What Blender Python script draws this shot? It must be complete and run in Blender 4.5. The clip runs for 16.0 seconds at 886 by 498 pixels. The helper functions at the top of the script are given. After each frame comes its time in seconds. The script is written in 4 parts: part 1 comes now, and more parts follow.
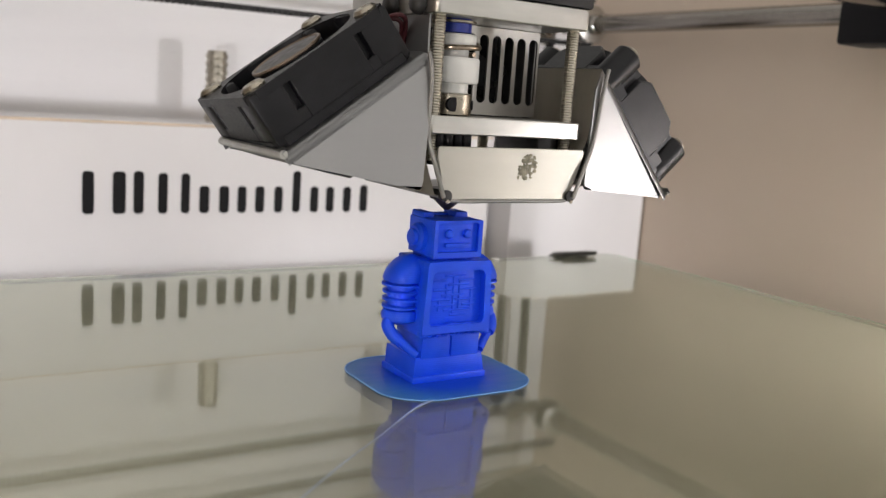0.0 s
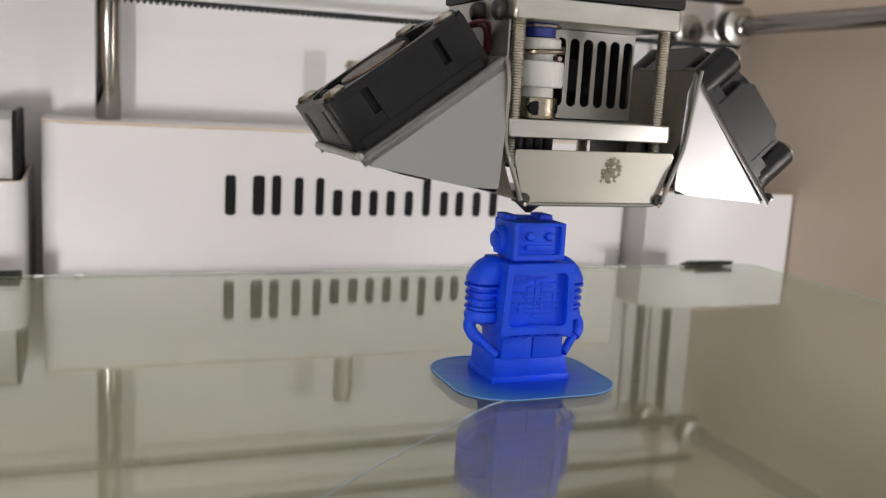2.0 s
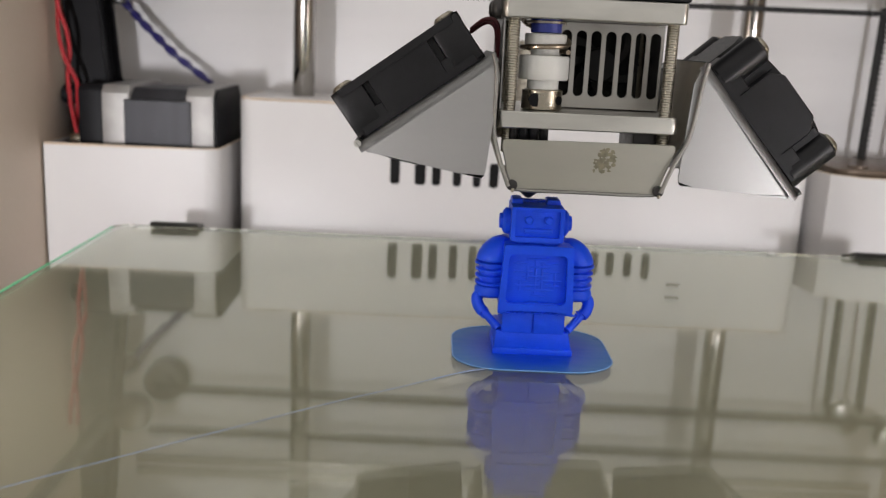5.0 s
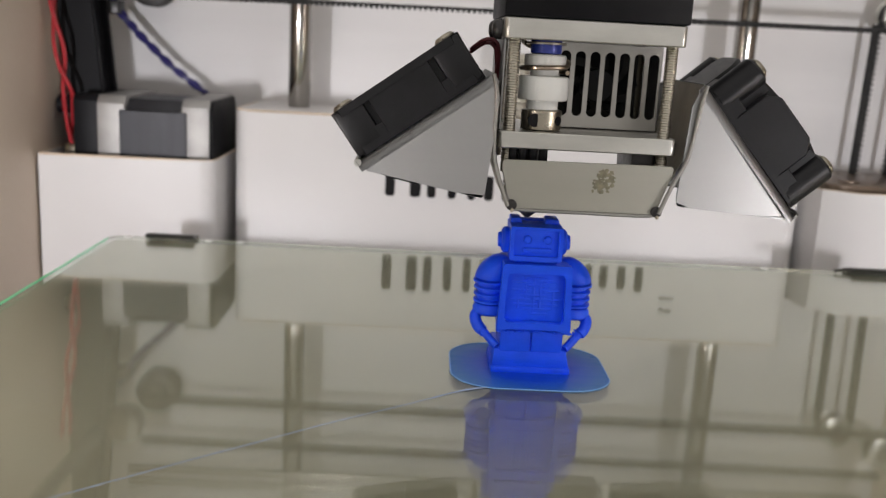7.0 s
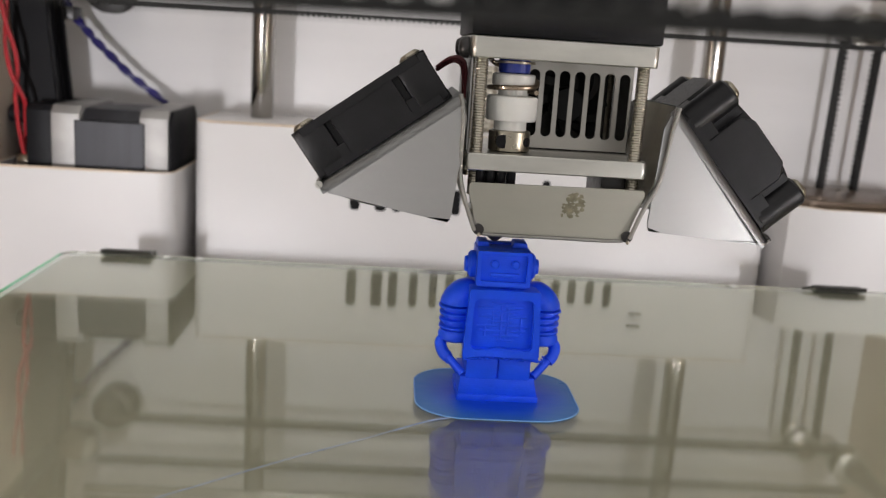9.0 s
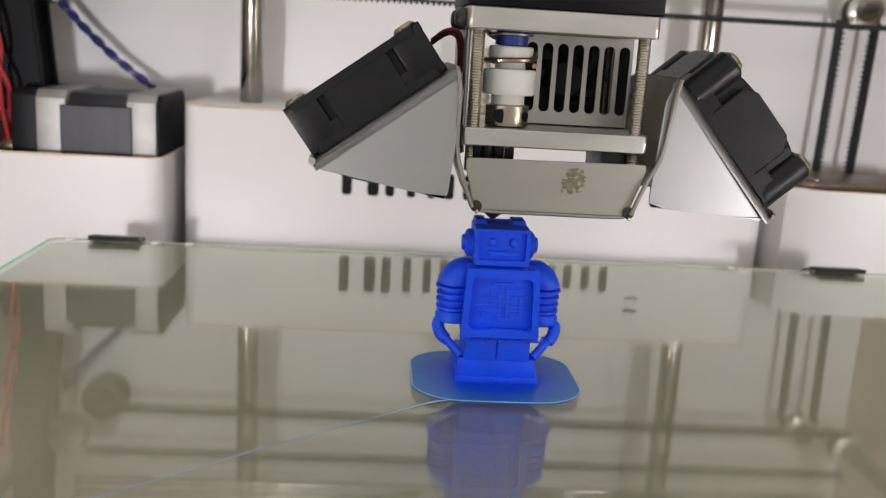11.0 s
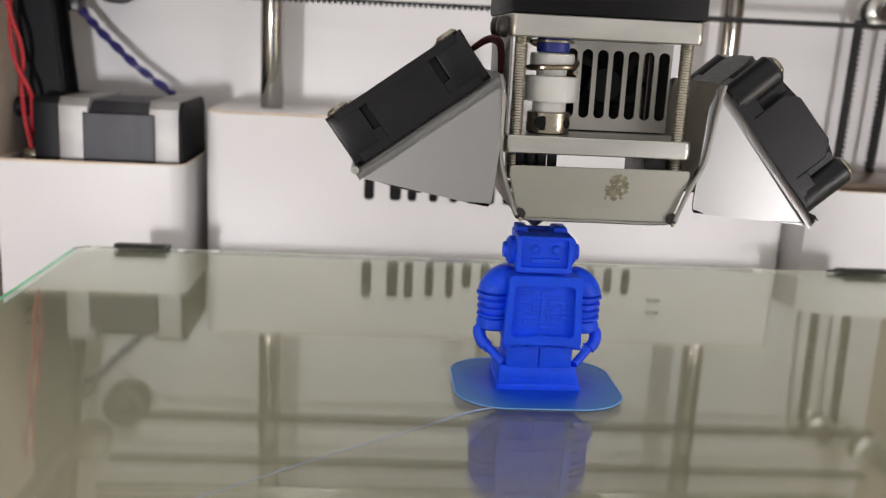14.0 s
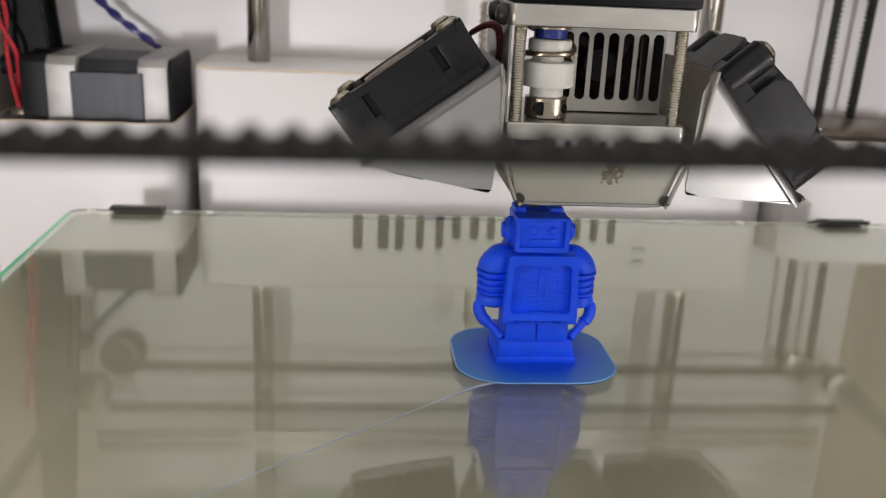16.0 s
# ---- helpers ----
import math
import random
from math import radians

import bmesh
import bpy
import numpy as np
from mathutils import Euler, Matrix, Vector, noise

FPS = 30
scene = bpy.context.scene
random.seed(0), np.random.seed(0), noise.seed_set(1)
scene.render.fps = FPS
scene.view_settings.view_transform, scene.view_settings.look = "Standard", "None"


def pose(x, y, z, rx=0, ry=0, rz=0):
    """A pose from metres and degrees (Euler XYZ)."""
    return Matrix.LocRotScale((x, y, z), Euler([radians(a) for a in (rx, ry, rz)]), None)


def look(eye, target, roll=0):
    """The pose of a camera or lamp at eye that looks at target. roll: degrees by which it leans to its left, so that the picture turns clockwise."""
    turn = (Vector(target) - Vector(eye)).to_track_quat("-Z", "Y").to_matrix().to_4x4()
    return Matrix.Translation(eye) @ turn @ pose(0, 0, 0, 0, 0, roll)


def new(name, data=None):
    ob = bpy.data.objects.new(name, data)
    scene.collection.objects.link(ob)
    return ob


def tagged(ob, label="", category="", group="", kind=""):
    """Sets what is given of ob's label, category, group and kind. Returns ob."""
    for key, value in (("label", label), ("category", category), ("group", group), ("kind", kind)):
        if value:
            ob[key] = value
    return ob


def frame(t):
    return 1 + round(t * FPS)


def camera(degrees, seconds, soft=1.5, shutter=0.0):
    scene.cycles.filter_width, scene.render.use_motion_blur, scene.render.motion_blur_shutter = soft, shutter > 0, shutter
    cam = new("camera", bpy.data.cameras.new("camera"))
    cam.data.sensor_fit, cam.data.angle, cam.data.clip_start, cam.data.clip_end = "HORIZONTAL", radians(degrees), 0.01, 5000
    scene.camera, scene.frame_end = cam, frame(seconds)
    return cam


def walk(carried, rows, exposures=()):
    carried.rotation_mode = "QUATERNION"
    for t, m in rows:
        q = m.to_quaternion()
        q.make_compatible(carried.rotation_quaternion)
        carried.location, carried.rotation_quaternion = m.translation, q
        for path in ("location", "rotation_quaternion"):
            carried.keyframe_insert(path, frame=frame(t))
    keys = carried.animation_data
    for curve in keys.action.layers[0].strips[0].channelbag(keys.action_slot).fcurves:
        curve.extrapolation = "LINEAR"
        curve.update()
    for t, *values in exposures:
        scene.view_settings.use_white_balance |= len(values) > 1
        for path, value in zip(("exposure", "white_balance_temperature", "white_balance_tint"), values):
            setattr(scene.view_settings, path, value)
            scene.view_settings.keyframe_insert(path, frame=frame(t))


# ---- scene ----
# All plan numbers are in units of the figurine's base width, S metres each.
S = 0.0165
cam = camera(51.5, 16.0, soft=1.3)
cam.data.dof.use_dof = True
cam.data.dof.focus_distance, cam.data.dof.aperture_fstop = 10.6 * S, 27.0
ROWS = [
    (0.0, -5.723, -8.539, 3.240, -32.823, -9.388, 3.987),
    (0.5, -5.775, -8.529, 3.209, -32.276, -9.723, 3.897),
    (1.0, -5.774, -8.537, 3.159, -30.432, -9.835, 3.754),
    (1.5, -5.641, -8.657, 2.868, -26.166, -9.628, 3.724),
    (2.0, -4.837, -9.209, 3.261, -21.548, -9.562, 3.329),
    (2.5, -3.343, -9.750, 3.485, -14.536, -11.659, 2.262),
    (3.0, -2.638, -10.511, 3.772, -6.739, -12.495, 2.951),
    (3.5, -2.080, -11.022, 3.986, -2.518, -12.222, 2.961),
    (4.0, -1.430, -11.069, 3.947, -1.224, -12.437, 3.007),
    (4.2, -1.341, -10.913, 3.821, -0.910, -12.530, 2.694),
    (6.3, -1.353, -10.946, 3.946, -0.776, -13.347, 2.815),
    (6.5, -1.397, -10.940, 4.014, -0.916, -13.136, 2.929),
    (7.0, -1.471, -10.929, 4.001, -1.533, -12.613, 3.183),
    (7.5, -1.530, -10.688, 3.980, -2.593, -12.517, 3.443),
    (8.0, -1.502, -10.657, 4.027, -2.738, -12.183, 3.382),
    (8.5, -1.470, -10.523, 4.052, -3.159, -12.289, 3.558),
    (9.0, -1.439, -10.498, 4.165, -3.596, -12.277, 3.790),
    (9.5, -1.574, -10.435, 4.052, -3.686, -12.401, 3.698),
    (10.0, -1.487, -10.411, 4.030, -3.706, -12.509, 3.441),
    (10.2, -1.452, -10.340, 3.966, -3.874, -12.525, 3.502),
    (12.3, -1.833, -10.191, 3.914, -4.426, -12.967, 3.402),
    (12.5, -1.927, -10.164, 3.826, -4.302, -12.951, 3.302),
    (13.0, -2.017, -10.164, 3.851, -4.229, -12.856, 3.169),
    (13.5, -1.957, -10.218, 3.953, -4.193, -12.612, 3.034),
    (14.0, -1.972, -10.197, 3.999, -4.229, -12.705, 2.953),
    (14.5, -1.949, -10.083, 3.857, -4.373, -14.081, 2.725),
    (15.0, -1.811, -10.166, 3.812, -4.271, -16.167, 2.052),
    (15.5, -1.980, -10.478, 4.424, -4.583, -17.611, 1.999),
    (16.0, -2.296, -10.307, 4.790, -5.939, -17.723, 2.717),
]


def eye_pose(x, y, z, yaw, pitch, roll):
    way = Vector((-math.sin(radians(yaw)) * math.cos(radians(pitch)), math.cos(radians(yaw)) * math.cos(radians(pitch)), math.sin(radians(pitch))))
    return look((x * S, y * S, z * S), Vector((x, y, z)) * S + way, roll)


walk(cam, [(t, eye_pose(x, y, z, yaw, pitch, roll)) for t, x, y, z, yaw, pitch, roll in ROWS],
     [(0.0, 0.07), (1.0, 0.06), (2.0, -0.06), (3.0, -0.10), (8.5, -0.08), (10.2, -0.03), (13.0, 0.03), (16.0, 0.02)])

# ---- light ----
world = bpy.data.worlds.new("room")
scene.world = world
world.use_nodes = True
bg = world.node_tree.nodes["Background"]
bg.inputs[0].default_value = (1.0, 0.955, 0.905, 1)
wn = world.node_tree
sky_at = wn.nodes.new("ShaderNodeTexCoord")
sky_dot = wn.nodes.new("ShaderNodeVectorMath")
sky_dot.operation = "DOT_PRODUCT"
sky_dot.inputs[1].default_value = (0.08, -0.40, 0.915)
sky_map = wn.nodes.new("ShaderNodeMapRange")
sky_map.inputs[1].default_value, sky_map.inputs[2].default_value = -0.1, 0.9
sky_map.inputs[3].default_value, sky_map.inputs[4].default_value = 0.25, 0.97
wn.links.new(sky_at.outputs["Generated"], sky_dot.inputs[0])
wn.links.new(sky_dot.outputs["Value"], sky_map.inputs[0])
wn.links.new(sky_map.outputs[0], bg.inputs[1])


def led_strip_lamp(name, at, aim, width, height, watts, spread, colour):
    data = bpy.data.lights.new(name, "AREA")
    data.shape, data.size, data.size_y, data.energy, data.color = "RECTANGLE", width * S, height * S, watts, colour
    data.spread = radians(spread)
    lamp = new(name, data)
    lamp.matrix_world = look(Vector(at) * S, Vector(aim) * S)
    return lamp


led_strip_lamp("led_strip_lamp", (-9.2, -8.6, 0.85), (-13.5, 10, 1.8), 1.1, 1.5, 0.28, 122, (0.985, 0.965, 1.0))
led_strip_lamp("led_strip_lamp", (10.8, -8.6, 0.85), (12.7, 10, 1.2), 1.1, 1.5, 0.30, 132, (0.985, 0.965, 1.0))

# ---- materials ----


def node_mat(name, colour, rough=0.5, metal=0.0, vary=0.08, scale=60.0, fine=0.02, fine_scale=600.0, stretch=(1, 1, 1), coat=0.0, spec=0.5, rough_vary=0.08):
    """Two-scale variation of colour and gloss and a fine relief, in object space."""
    mat = bpy.data.materials.new(name)
    mat.use_nodes = True
    nt = mat.node_tree
    p = nt.nodes["Principled BSDF"]
    tc = nt.nodes.new("ShaderNodeTexCoord")
    mp = nt.nodes.new("ShaderNodeMapping")
    mp.inputs["Scale"].default_value = stretch
    nt.links.new(tc.outputs["Object"], mp.inputs["Vector"])
    n1 = nt.nodes.new("ShaderNodeTexNoise")
    n1.inputs["Scale"].default_value, n1.inputs["Detail"].default_value = scale, 5
    n2 = nt.nodes.new("ShaderNodeTexNoise")
    n2.inputs["Scale"].default_value, n2.inputs["Detail"].default_value = fine_scale, 3
    for n in (n1, n2):
        nt.links.new(mp.outputs[0], n.inputs["Vector"])
    ramp = nt.nodes.new("ShaderNodeMapRange")
    ramp.inputs[1].default_value, ramp.inputs[2].default_value = 0.3, 0.7
    ramp.inputs[3].default_value, ramp.inputs[4].default_value = 1 - vary, 1 + vary
    nt.links.new(n1.outputs[0], ramp.inputs[0])
    mix = nt.nodes.new("ShaderNodeVectorMath")
    mix.operation = "SCALE"
    mix.inputs[0].default_value = colour
    nt.links.new(ramp.outputs[0], mix.inputs["Scale"])
    nt.links.new(mix.outputs[0], p.inputs["Base Color"])
    rr = nt.nodes.new("ShaderNodeMapRange")
    rr.inputs[1].default_value, rr.inputs[2].default_value = 0.3, 0.7
    rr.inputs[3].default_value, rr.inputs[4].default_value = max(0.02, rough - rough_vary), rough + rough_vary
    nt.links.new(n2.outputs[0], rr.inputs[0])
    nt.links.new(rr.outputs[0], p.inputs["Roughness"])
    p.inputs["Metallic"].default_value = metal
    p.inputs["Specular IOR Level"].default_value = spec
    p.inputs["Coat Weight"].default_value = coat
    p.inputs["Coat Roughness"].default_value = 0.08
    if fine:
        b = nt.nodes.new("ShaderNodeBump")
        b.inputs["Strength"].default_value = fine
        b.inputs["Distance"].default_value = 0.0004
        nt.links.new(n2.outputs[0], b.inputs["Height"])
        nt.links.new(b.outputs[0], p.inputs["Normal"])
    return mat


M_PANEL = node_mat("white_gloss_panel", (0.67, 0.652, 0.648), 0.38, vary=0.025, scale=25, fine=0.0, coat=0.0, spec=0.35, rough_vary=0.004)
M_WALL = node_mat("white_inner_wall", (0.76, 0.745, 0.75), 0.34, vary=0.045, scale=18, fine=0.02, stretch=(0.25, 1, 3))
M_SIDE = node_mat("frosted_side_panel", (0.68, 0.565, 0.46), 0.55, vary=0.04, scale=10, fine=0.03)
M_BED = node_mat("anodised_bed_plate", (0.57, 0.51, 0.41), 0.52, metal=0.75, vary=0.06, scale=14, fine=0.03, stretch=(1, 0.4, 1))
M_STEEL = node_mat("brushed_sheet_steel", (0.37, 0.37, 0.37), 0.46, metal=1.0, vary=0.04, scale=40, fine=0.0, fine_scale=900, stretch=(0.2, 1, 1), rough_vary=0.02)
# the bed's olive reflection is put into the shroud's steel colour
M_SHROUD = node_mat("bed_tinted_sheet_steel", (0.44, 0.43, 0.385), 0.48, metal=1.0, vary=0.06, scale=90, fine=0.0, fine_scale=700, stretch=(0.3, 1, 1), rough_vary=0.03)
# lighter brownish steel, its streaks stand in for reflections on the inner sheets
M_INNER = node_mat("reflection_tinted_steel", (0.46, 0.43, 0.37), 0.5, metal=0.55, vary=0.2, scale=90, fine=0.0, stretch=(1, 1, 0.3))
M_RAW = node_mat("raw_sheet_edge", (0.30, 0.295, 0.28), 0.55, metal=1.0, vary=0.1, scale=150, fine=0.0)
M_ALU = node_mat("milled_aluminium", (0.56, 0.55, 0.515), 0.36, metal=1.0, vary=0.15, scale=220, fine=0.015, fine_scale=4000, stretch=(0.3, 1, 1), rough_vary=0.03)
M_CHROME = node_mat("ground_steel_rod", (0.36, 0.345, 0.325), 0.13, metal=1.0, vary=0.05, scale=90, fine=0.0, stretch=(1, 1, 0.1), rough_vary=0.03)
M_THREAD = node_mat("zinc_thread", (0.44, 0.41, 0.35), 0.36, metal=1.0, vary=0.12, scale=150, fine=0.05)
M_BLACK = node_mat("black_plastic", (0.0045, 0.0045, 0.006), 0.5, vary=0.2, scale=70, fine=0.03, fine_scale=3000, spec=0.16)
M_FAN = node_mat("satin_black_fan_plastic", (0.007, 0.007, 0.0085), 0.40, vary=0.25, scale=260, fine=0.05, fine_scale=2500, spec=0.26)
M_BLADE = node_mat("glossy_grey_blade", (0.05, 0.05, 0.052), 0.16, vary=0.1, scale=90, fine=0.0, spec=0.8)
M_DARK = node_mat("dark_anodised", (0.035, 0.033, 0.033), 0.4, metal=0.4, vary=0.2, scale=60, fine=0.05)
M_RUBBER = node_mat("black_rubber_belt", (0.012, 0.012, 0.012), 0.7, vary=0.2, scale=200, fine=0.1)
M_PTFE = node_mat("white_ptfe", (0.72, 0.72, 0.70), 0.45, vary=0.02, scale=90, fine=0.02)
M_BLUECAP = node_mat("blue_ring_plastic", (0.02, 0.04, 0.30), 0.35, vary=0.1, scale=90)
M_NICKEL = node_mat("nickel_brass", (0.38, 0.345, 0.28), 0.32, metal=1.0, vary=0.08, scale=120, fine=0.04)
M_BRONZE = node_mat("fan_hub_label", (0.16, 0.12, 0.09), 0.35, metal=0.5, vary=0.15, scale=100)
M_NOZZLE = node_mat("dark_nozzle", (0.03, 0.027, 0.025), 0.45, metal=0.4, vary=0.3, scale=200)
M_RED = node_mat("red_wire_jacket", (0.36, 0.015, 0.022), 0.4, vary=0.08, scale=100)
M_NAVY = node_mat("blue_wire_jacket", (0.013, 0.009, 0.11), 0.4, vary=0.1, scale=100)
M_MAROON = node_mat("dark_red_wire_jacket", (0.09, 0.015, 0.02), 0.45, vary=0.1, scale=100)
M_MARK = node_mat("black_print", (0.008, 0.0075, 0.008), 0.6, vary=0.1, scale=100, fine=0.0, spec=0.15)
M_LAM = node_mat("dark_motor_laminations", (0.022, 0.022, 0.027), 0.45, metal=0.3, vary=0.15, scale=60, fine=0.2, fine_scale=500, stretch=(6, 0.2, 0.2))
M_MOTOR = node_mat("cast_motor_cap", (0.36, 0.35, 0.34), 0.56, metal=0.8, vary=0.2, scale=70, fine=0.02, fine_scale=2500, rough_vary=0.03)
M_BEIGE = node_mat("beige_top_line", (0.62, 0.50, 0.38), 0.5, vary=0.12, scale=60, fine=0.0)
M_GLUE = node_mat("glue_residue", (0.20, 0.185, 0.125), 0.5, vary=0.35, scale=700, fine=0.3, fine_scale=1500)
M_DUST = node_mat("dust", (0.7, 0.7, 0.66), 0.7, vary=0.1, scale=300)
M_GUARD = node_mat("dull_guard_steel", (0.43, 0.415, 0.39), 0.4, metal=1.0, vary=0.06, scale=90, fine=0.03, fine_scale=3000)
M_BRIGHT = node_mat("bright_drawn_steel", (0.72, 0.70, 0.66), 0.22, metal=1.0, vary=0.05, scale=90, fine=0.0, rough_vary=0.02)
M_SHAFT = node_mat("dark_steel_shaft", (0.28, 0.26, 0.235), 0.24, metal=1.0, vary=0.06, scale=90, fine=0.0, stretch=(1, 0.1, 1), rough_vary=0.03)
M_SPRING = node_mat("bronze_spring_wire", (0.36, 0.29, 0.22), 0.3, metal=1.0, vary=0.1, scale=200)
M_CLIP = node_mat("black_clip_steel", (0.03, 0.03, 0.027), 0.35, metal=0.3, vary=0.2, scale=120, fine=0.05)
# green of the glass edge, brightened for the glow that gathers in it
M_EDGE = node_mat("green_edge_glow", (0.22, 0.82, 0.48), 0.2, vary=0.15, scale=60, fine=0.0)


def pla_material():
    """Blue printed plastic with fine layer lines along z."""
    mat = node_mat("blue_printed_plastic", (0.006, 0.075, 0.82), 0.46, vary=0.10, scale=160, fine=0.0, spec=0.32)
    nt = mat.node_tree
    p = nt.nodes["Principled BSDF"]
    p.inputs["Subsurface Weight"].default_value = 0.15
    p.inputs["Subsurface Radius"].default_value = (0.0003, 0.0005, 0.002)
    tc = nt.nodes.new("ShaderNodeTexCoord")
    wv = nt.nodes.new("ShaderNodeTexWave")
    wv.bands_direction = "Z"
    wv.inputs["Scale"].default_value, wv.inputs["Distortion"].default_value = 800.0, 1.6
    wv.inputs["Detail"].default_value = 1.0
    nt.links.new(tc.outputs["Object"], wv.inputs["Vector"])
    nz = nt.nodes.new("ShaderNodeTexNoise")
    nz.inputs["Scale"].default_value = 500.0
    nt.links.new(tc.outputs["Object"], nz.inputs["Vector"])
    add = nt.nodes.new("ShaderNodeMath")
    add.operation = "ADD"
    nt.links.new(wv.outputs[1], add.inputs[0])
    nt.links.new(nz.outputs[0], add.inputs[1])
    b = nt.nodes.new("ShaderNodeBump")
    b.inputs["Strength"].default_value, b.inputs["Distance"].default_value = 0.15, 0.00008
    nt.links.new(add.outputs[0], b.inputs["Height"])
    nt.links.new(b.outputs[0], p.inputs["Normal"])
    return mat


M_PLA = pla_material()


def brim_material():
    """Thin single layer of blue plastic, deeper blue near the figure and paler at its rim."""
    mat = node_mat("thin_blue_brim", (0.025, 0.19, 0.60), 0.35, vary=0.1, scale=120, fine=0.1, fine_scale=500, stretch=(0.3, 1, 1))
    nt = mat.node_tree
    p = nt.nodes["Principled BSDF"]
    p.inputs["Alpha"].default_value = 0.92
    p.inputs["Specular IOR Level"].default_value = 0.3
    # deeper blue near the figure, paler with distance towards the rim
    tc = nt.nodes.new("ShaderNodeTexCoord")
    flat = nt.nodes.new("ShaderNodeVectorMath")
    flat.operation = "MULTIPLY"
    flat.inputs[1].default_value = (1.0 / S, 1.0 / S, 0.0)
    away = nt.nodes.new("ShaderNodeVectorMath")
    away.operation = "LENGTH"
    nt.links.new(tc.outputs["Object"], flat.inputs[0])
    nt.links.new(flat.outputs[0], away.inputs[0])
    thin = nt.nodes.new("ShaderNodeValToRGB")
    thin.color_ramp.elements[0].position, thin.color_ramp.elements[0].color = 0.55, (0.008, 0.085, 0.76, 1)
    thin.color_ramp.elements[1].position, thin.color_ramp.elements[1].color = 1.06, (0.065, 0.25, 0.60, 1)
    nt.links.new(away.outputs[1], thin.inputs[0])
    nt.links.new(thin.outputs[0], p.inputs["Base Color"])
    pale = nt.nodes.new("ShaderNodeBsdfTranslucent")
    pale.inputs["Color"].default_value = (0.10, 0.36, 0.95, 1)
    both = nt.nodes.new("ShaderNodeMixShader")
    both.inputs[0].default_value = 0.22
    nt.links.new(p.outputs[0], both.inputs[1])
    nt.links.new(pale.outputs[0], both.inputs[2])
    nt.links.new(both.outputs[0], nt.nodes["Material Output"].inputs["Surface"])
    return mat


M_BRIM = brim_material()
M_STRAND = node_mat("pale_blue_strand", (0.16, 0.38, 0.76), 0.35, vary=0.1, scale=200)
M_HAIR = node_mat("pale_stretched_strand", (0.34, 0.43, 0.66), 0.35, vary=0.15, scale=200)


def glass_material():
    mat = bpy.data.materials.new("float_glass")
    mat.use_nodes = True
    nt = mat.node_tree
    nt.nodes.remove(nt.nodes["Principled BSDF"])
    g = nt.nodes.new("ShaderNodeBsdfGlass")
    g.inputs["Color"].default_value = (0.96, 0.982, 0.953, 1)
    g.inputs["Roughness"].default_value = 0.018
    g.inputs["IOR"].default_value = 1.68
    nt.links.new(g.outputs[0], nt.nodes["Material Output"].inputs["Surface"])
    return mat


M_GLASS = glass_material()

# ---- building helpers ----
V = Vector


def thing(name, at, label, category, group="", kind=""):
    """An empty at its base, the parent of its parts. Places in plan units."""
    ob = new(name)
    ob.empty_display_size = 0.005
    ob.location = V(at) * S
    ob["at"] = [float(c) for c in at]
    return tagged(ob, label, category, group, kind)


def mesh_object(name, bm, material, at=(0, 0, 0), smooth=False):
    bmesh.ops.recalc_face_normals(bm, faces=bm.faces)
    bm.transform(Matrix.Scale(S, 4) @ Matrix.Translation(-V(at)))
    me = bpy.data.meshes.new(name)
    bm.to_mesh(me)
    bm.free()
    me.materials.append(material)
    if smooth:
        me.shade_smooth()
        me.set_sharp_from_angle(angle=radians(40))
    return new(name, me)


def part(name, bm, material, parent, label="", smooth=True):
    """One mesh under a thing or a part; the bmesh holds places of the plan."""
    root = parent
    while root.parent:
        root = root.parent
    ob = mesh_object(name, bm, material, root["at"], smooth)
    ob.parent = parent
    if label:
        ob["label"] = label
    return ob


def single(name, bm, material, at, label, category, group="", kind="", smooth=True):
    """A thing that is one mesh."""
    ob = mesh_object(name, bm, material, at, smooth)
    ob.location = V(at) * S
    ob["at"] = [float(c) for c in at]
    return tagged(ob, label, category, group, kind)


def bevel(bm, geom_edges, width, segments=2):
    bmesh.ops.bevel(bm, geom=geom_edges, offset=width, segments=segments, profile=0.5, affect="EDGES", clamp_overlap=True)


def box(bm, lo, hi, r=0.0, seg=2, turn=None):
    """A box from lo to hi with rounded edges, turned by a matrix if one is given."""
    b = bmesh.new()
    bmesh.ops.create_cube(b, size=1)
    lo, hi = V(lo), V(hi)
    b.transform(Matrix.Translation((lo + hi) / 2) @ Matrix.Diagonal((*(hi - lo), 1)))
    if r:
        bevel(b, b.edges[:], r, seg)
    if turn:
        b.transform(turn)
    join(bm, b)
    return bm


def join(bm, other):
    me = bpy.data.meshes.new("join")
    other.to_mesh(me)
    other.free()
    bm.from_mesh(me)
    bpy.data.meshes.remove(me)


def prism(bm, outline, y0, y1, r=0.0, seg=2, axis="y", turn=None):
    """An outline in two axes, drawn out along the third; its long edges rounded by r."""
    b = bmesh.new()
    def put(u, v, w):
        return {"y": (u, w, v), "z": (u, v, w), "x": (w, u, v)}[axis]
    f0 = b.faces.new([b.verts.new(put(u, v, y0)) for u, v in outline])
    ext = bmesh.ops.extrude_face_region(b, geom=[f0])
    move = V(put(0, 0, y1 - y0))
    bmesh.ops.translate(b, verts=[g for g in ext["geom"] if isinstance(g, bmesh.types.BMVert)], vec=move)
    bmesh.ops.recalc_face_normals(b, faces=b.faces)
    if r:
        bevel(b, b.edges[:], r, seg)
    if turn:
        b.transform(turn)
    join(bm, b)
    return bm


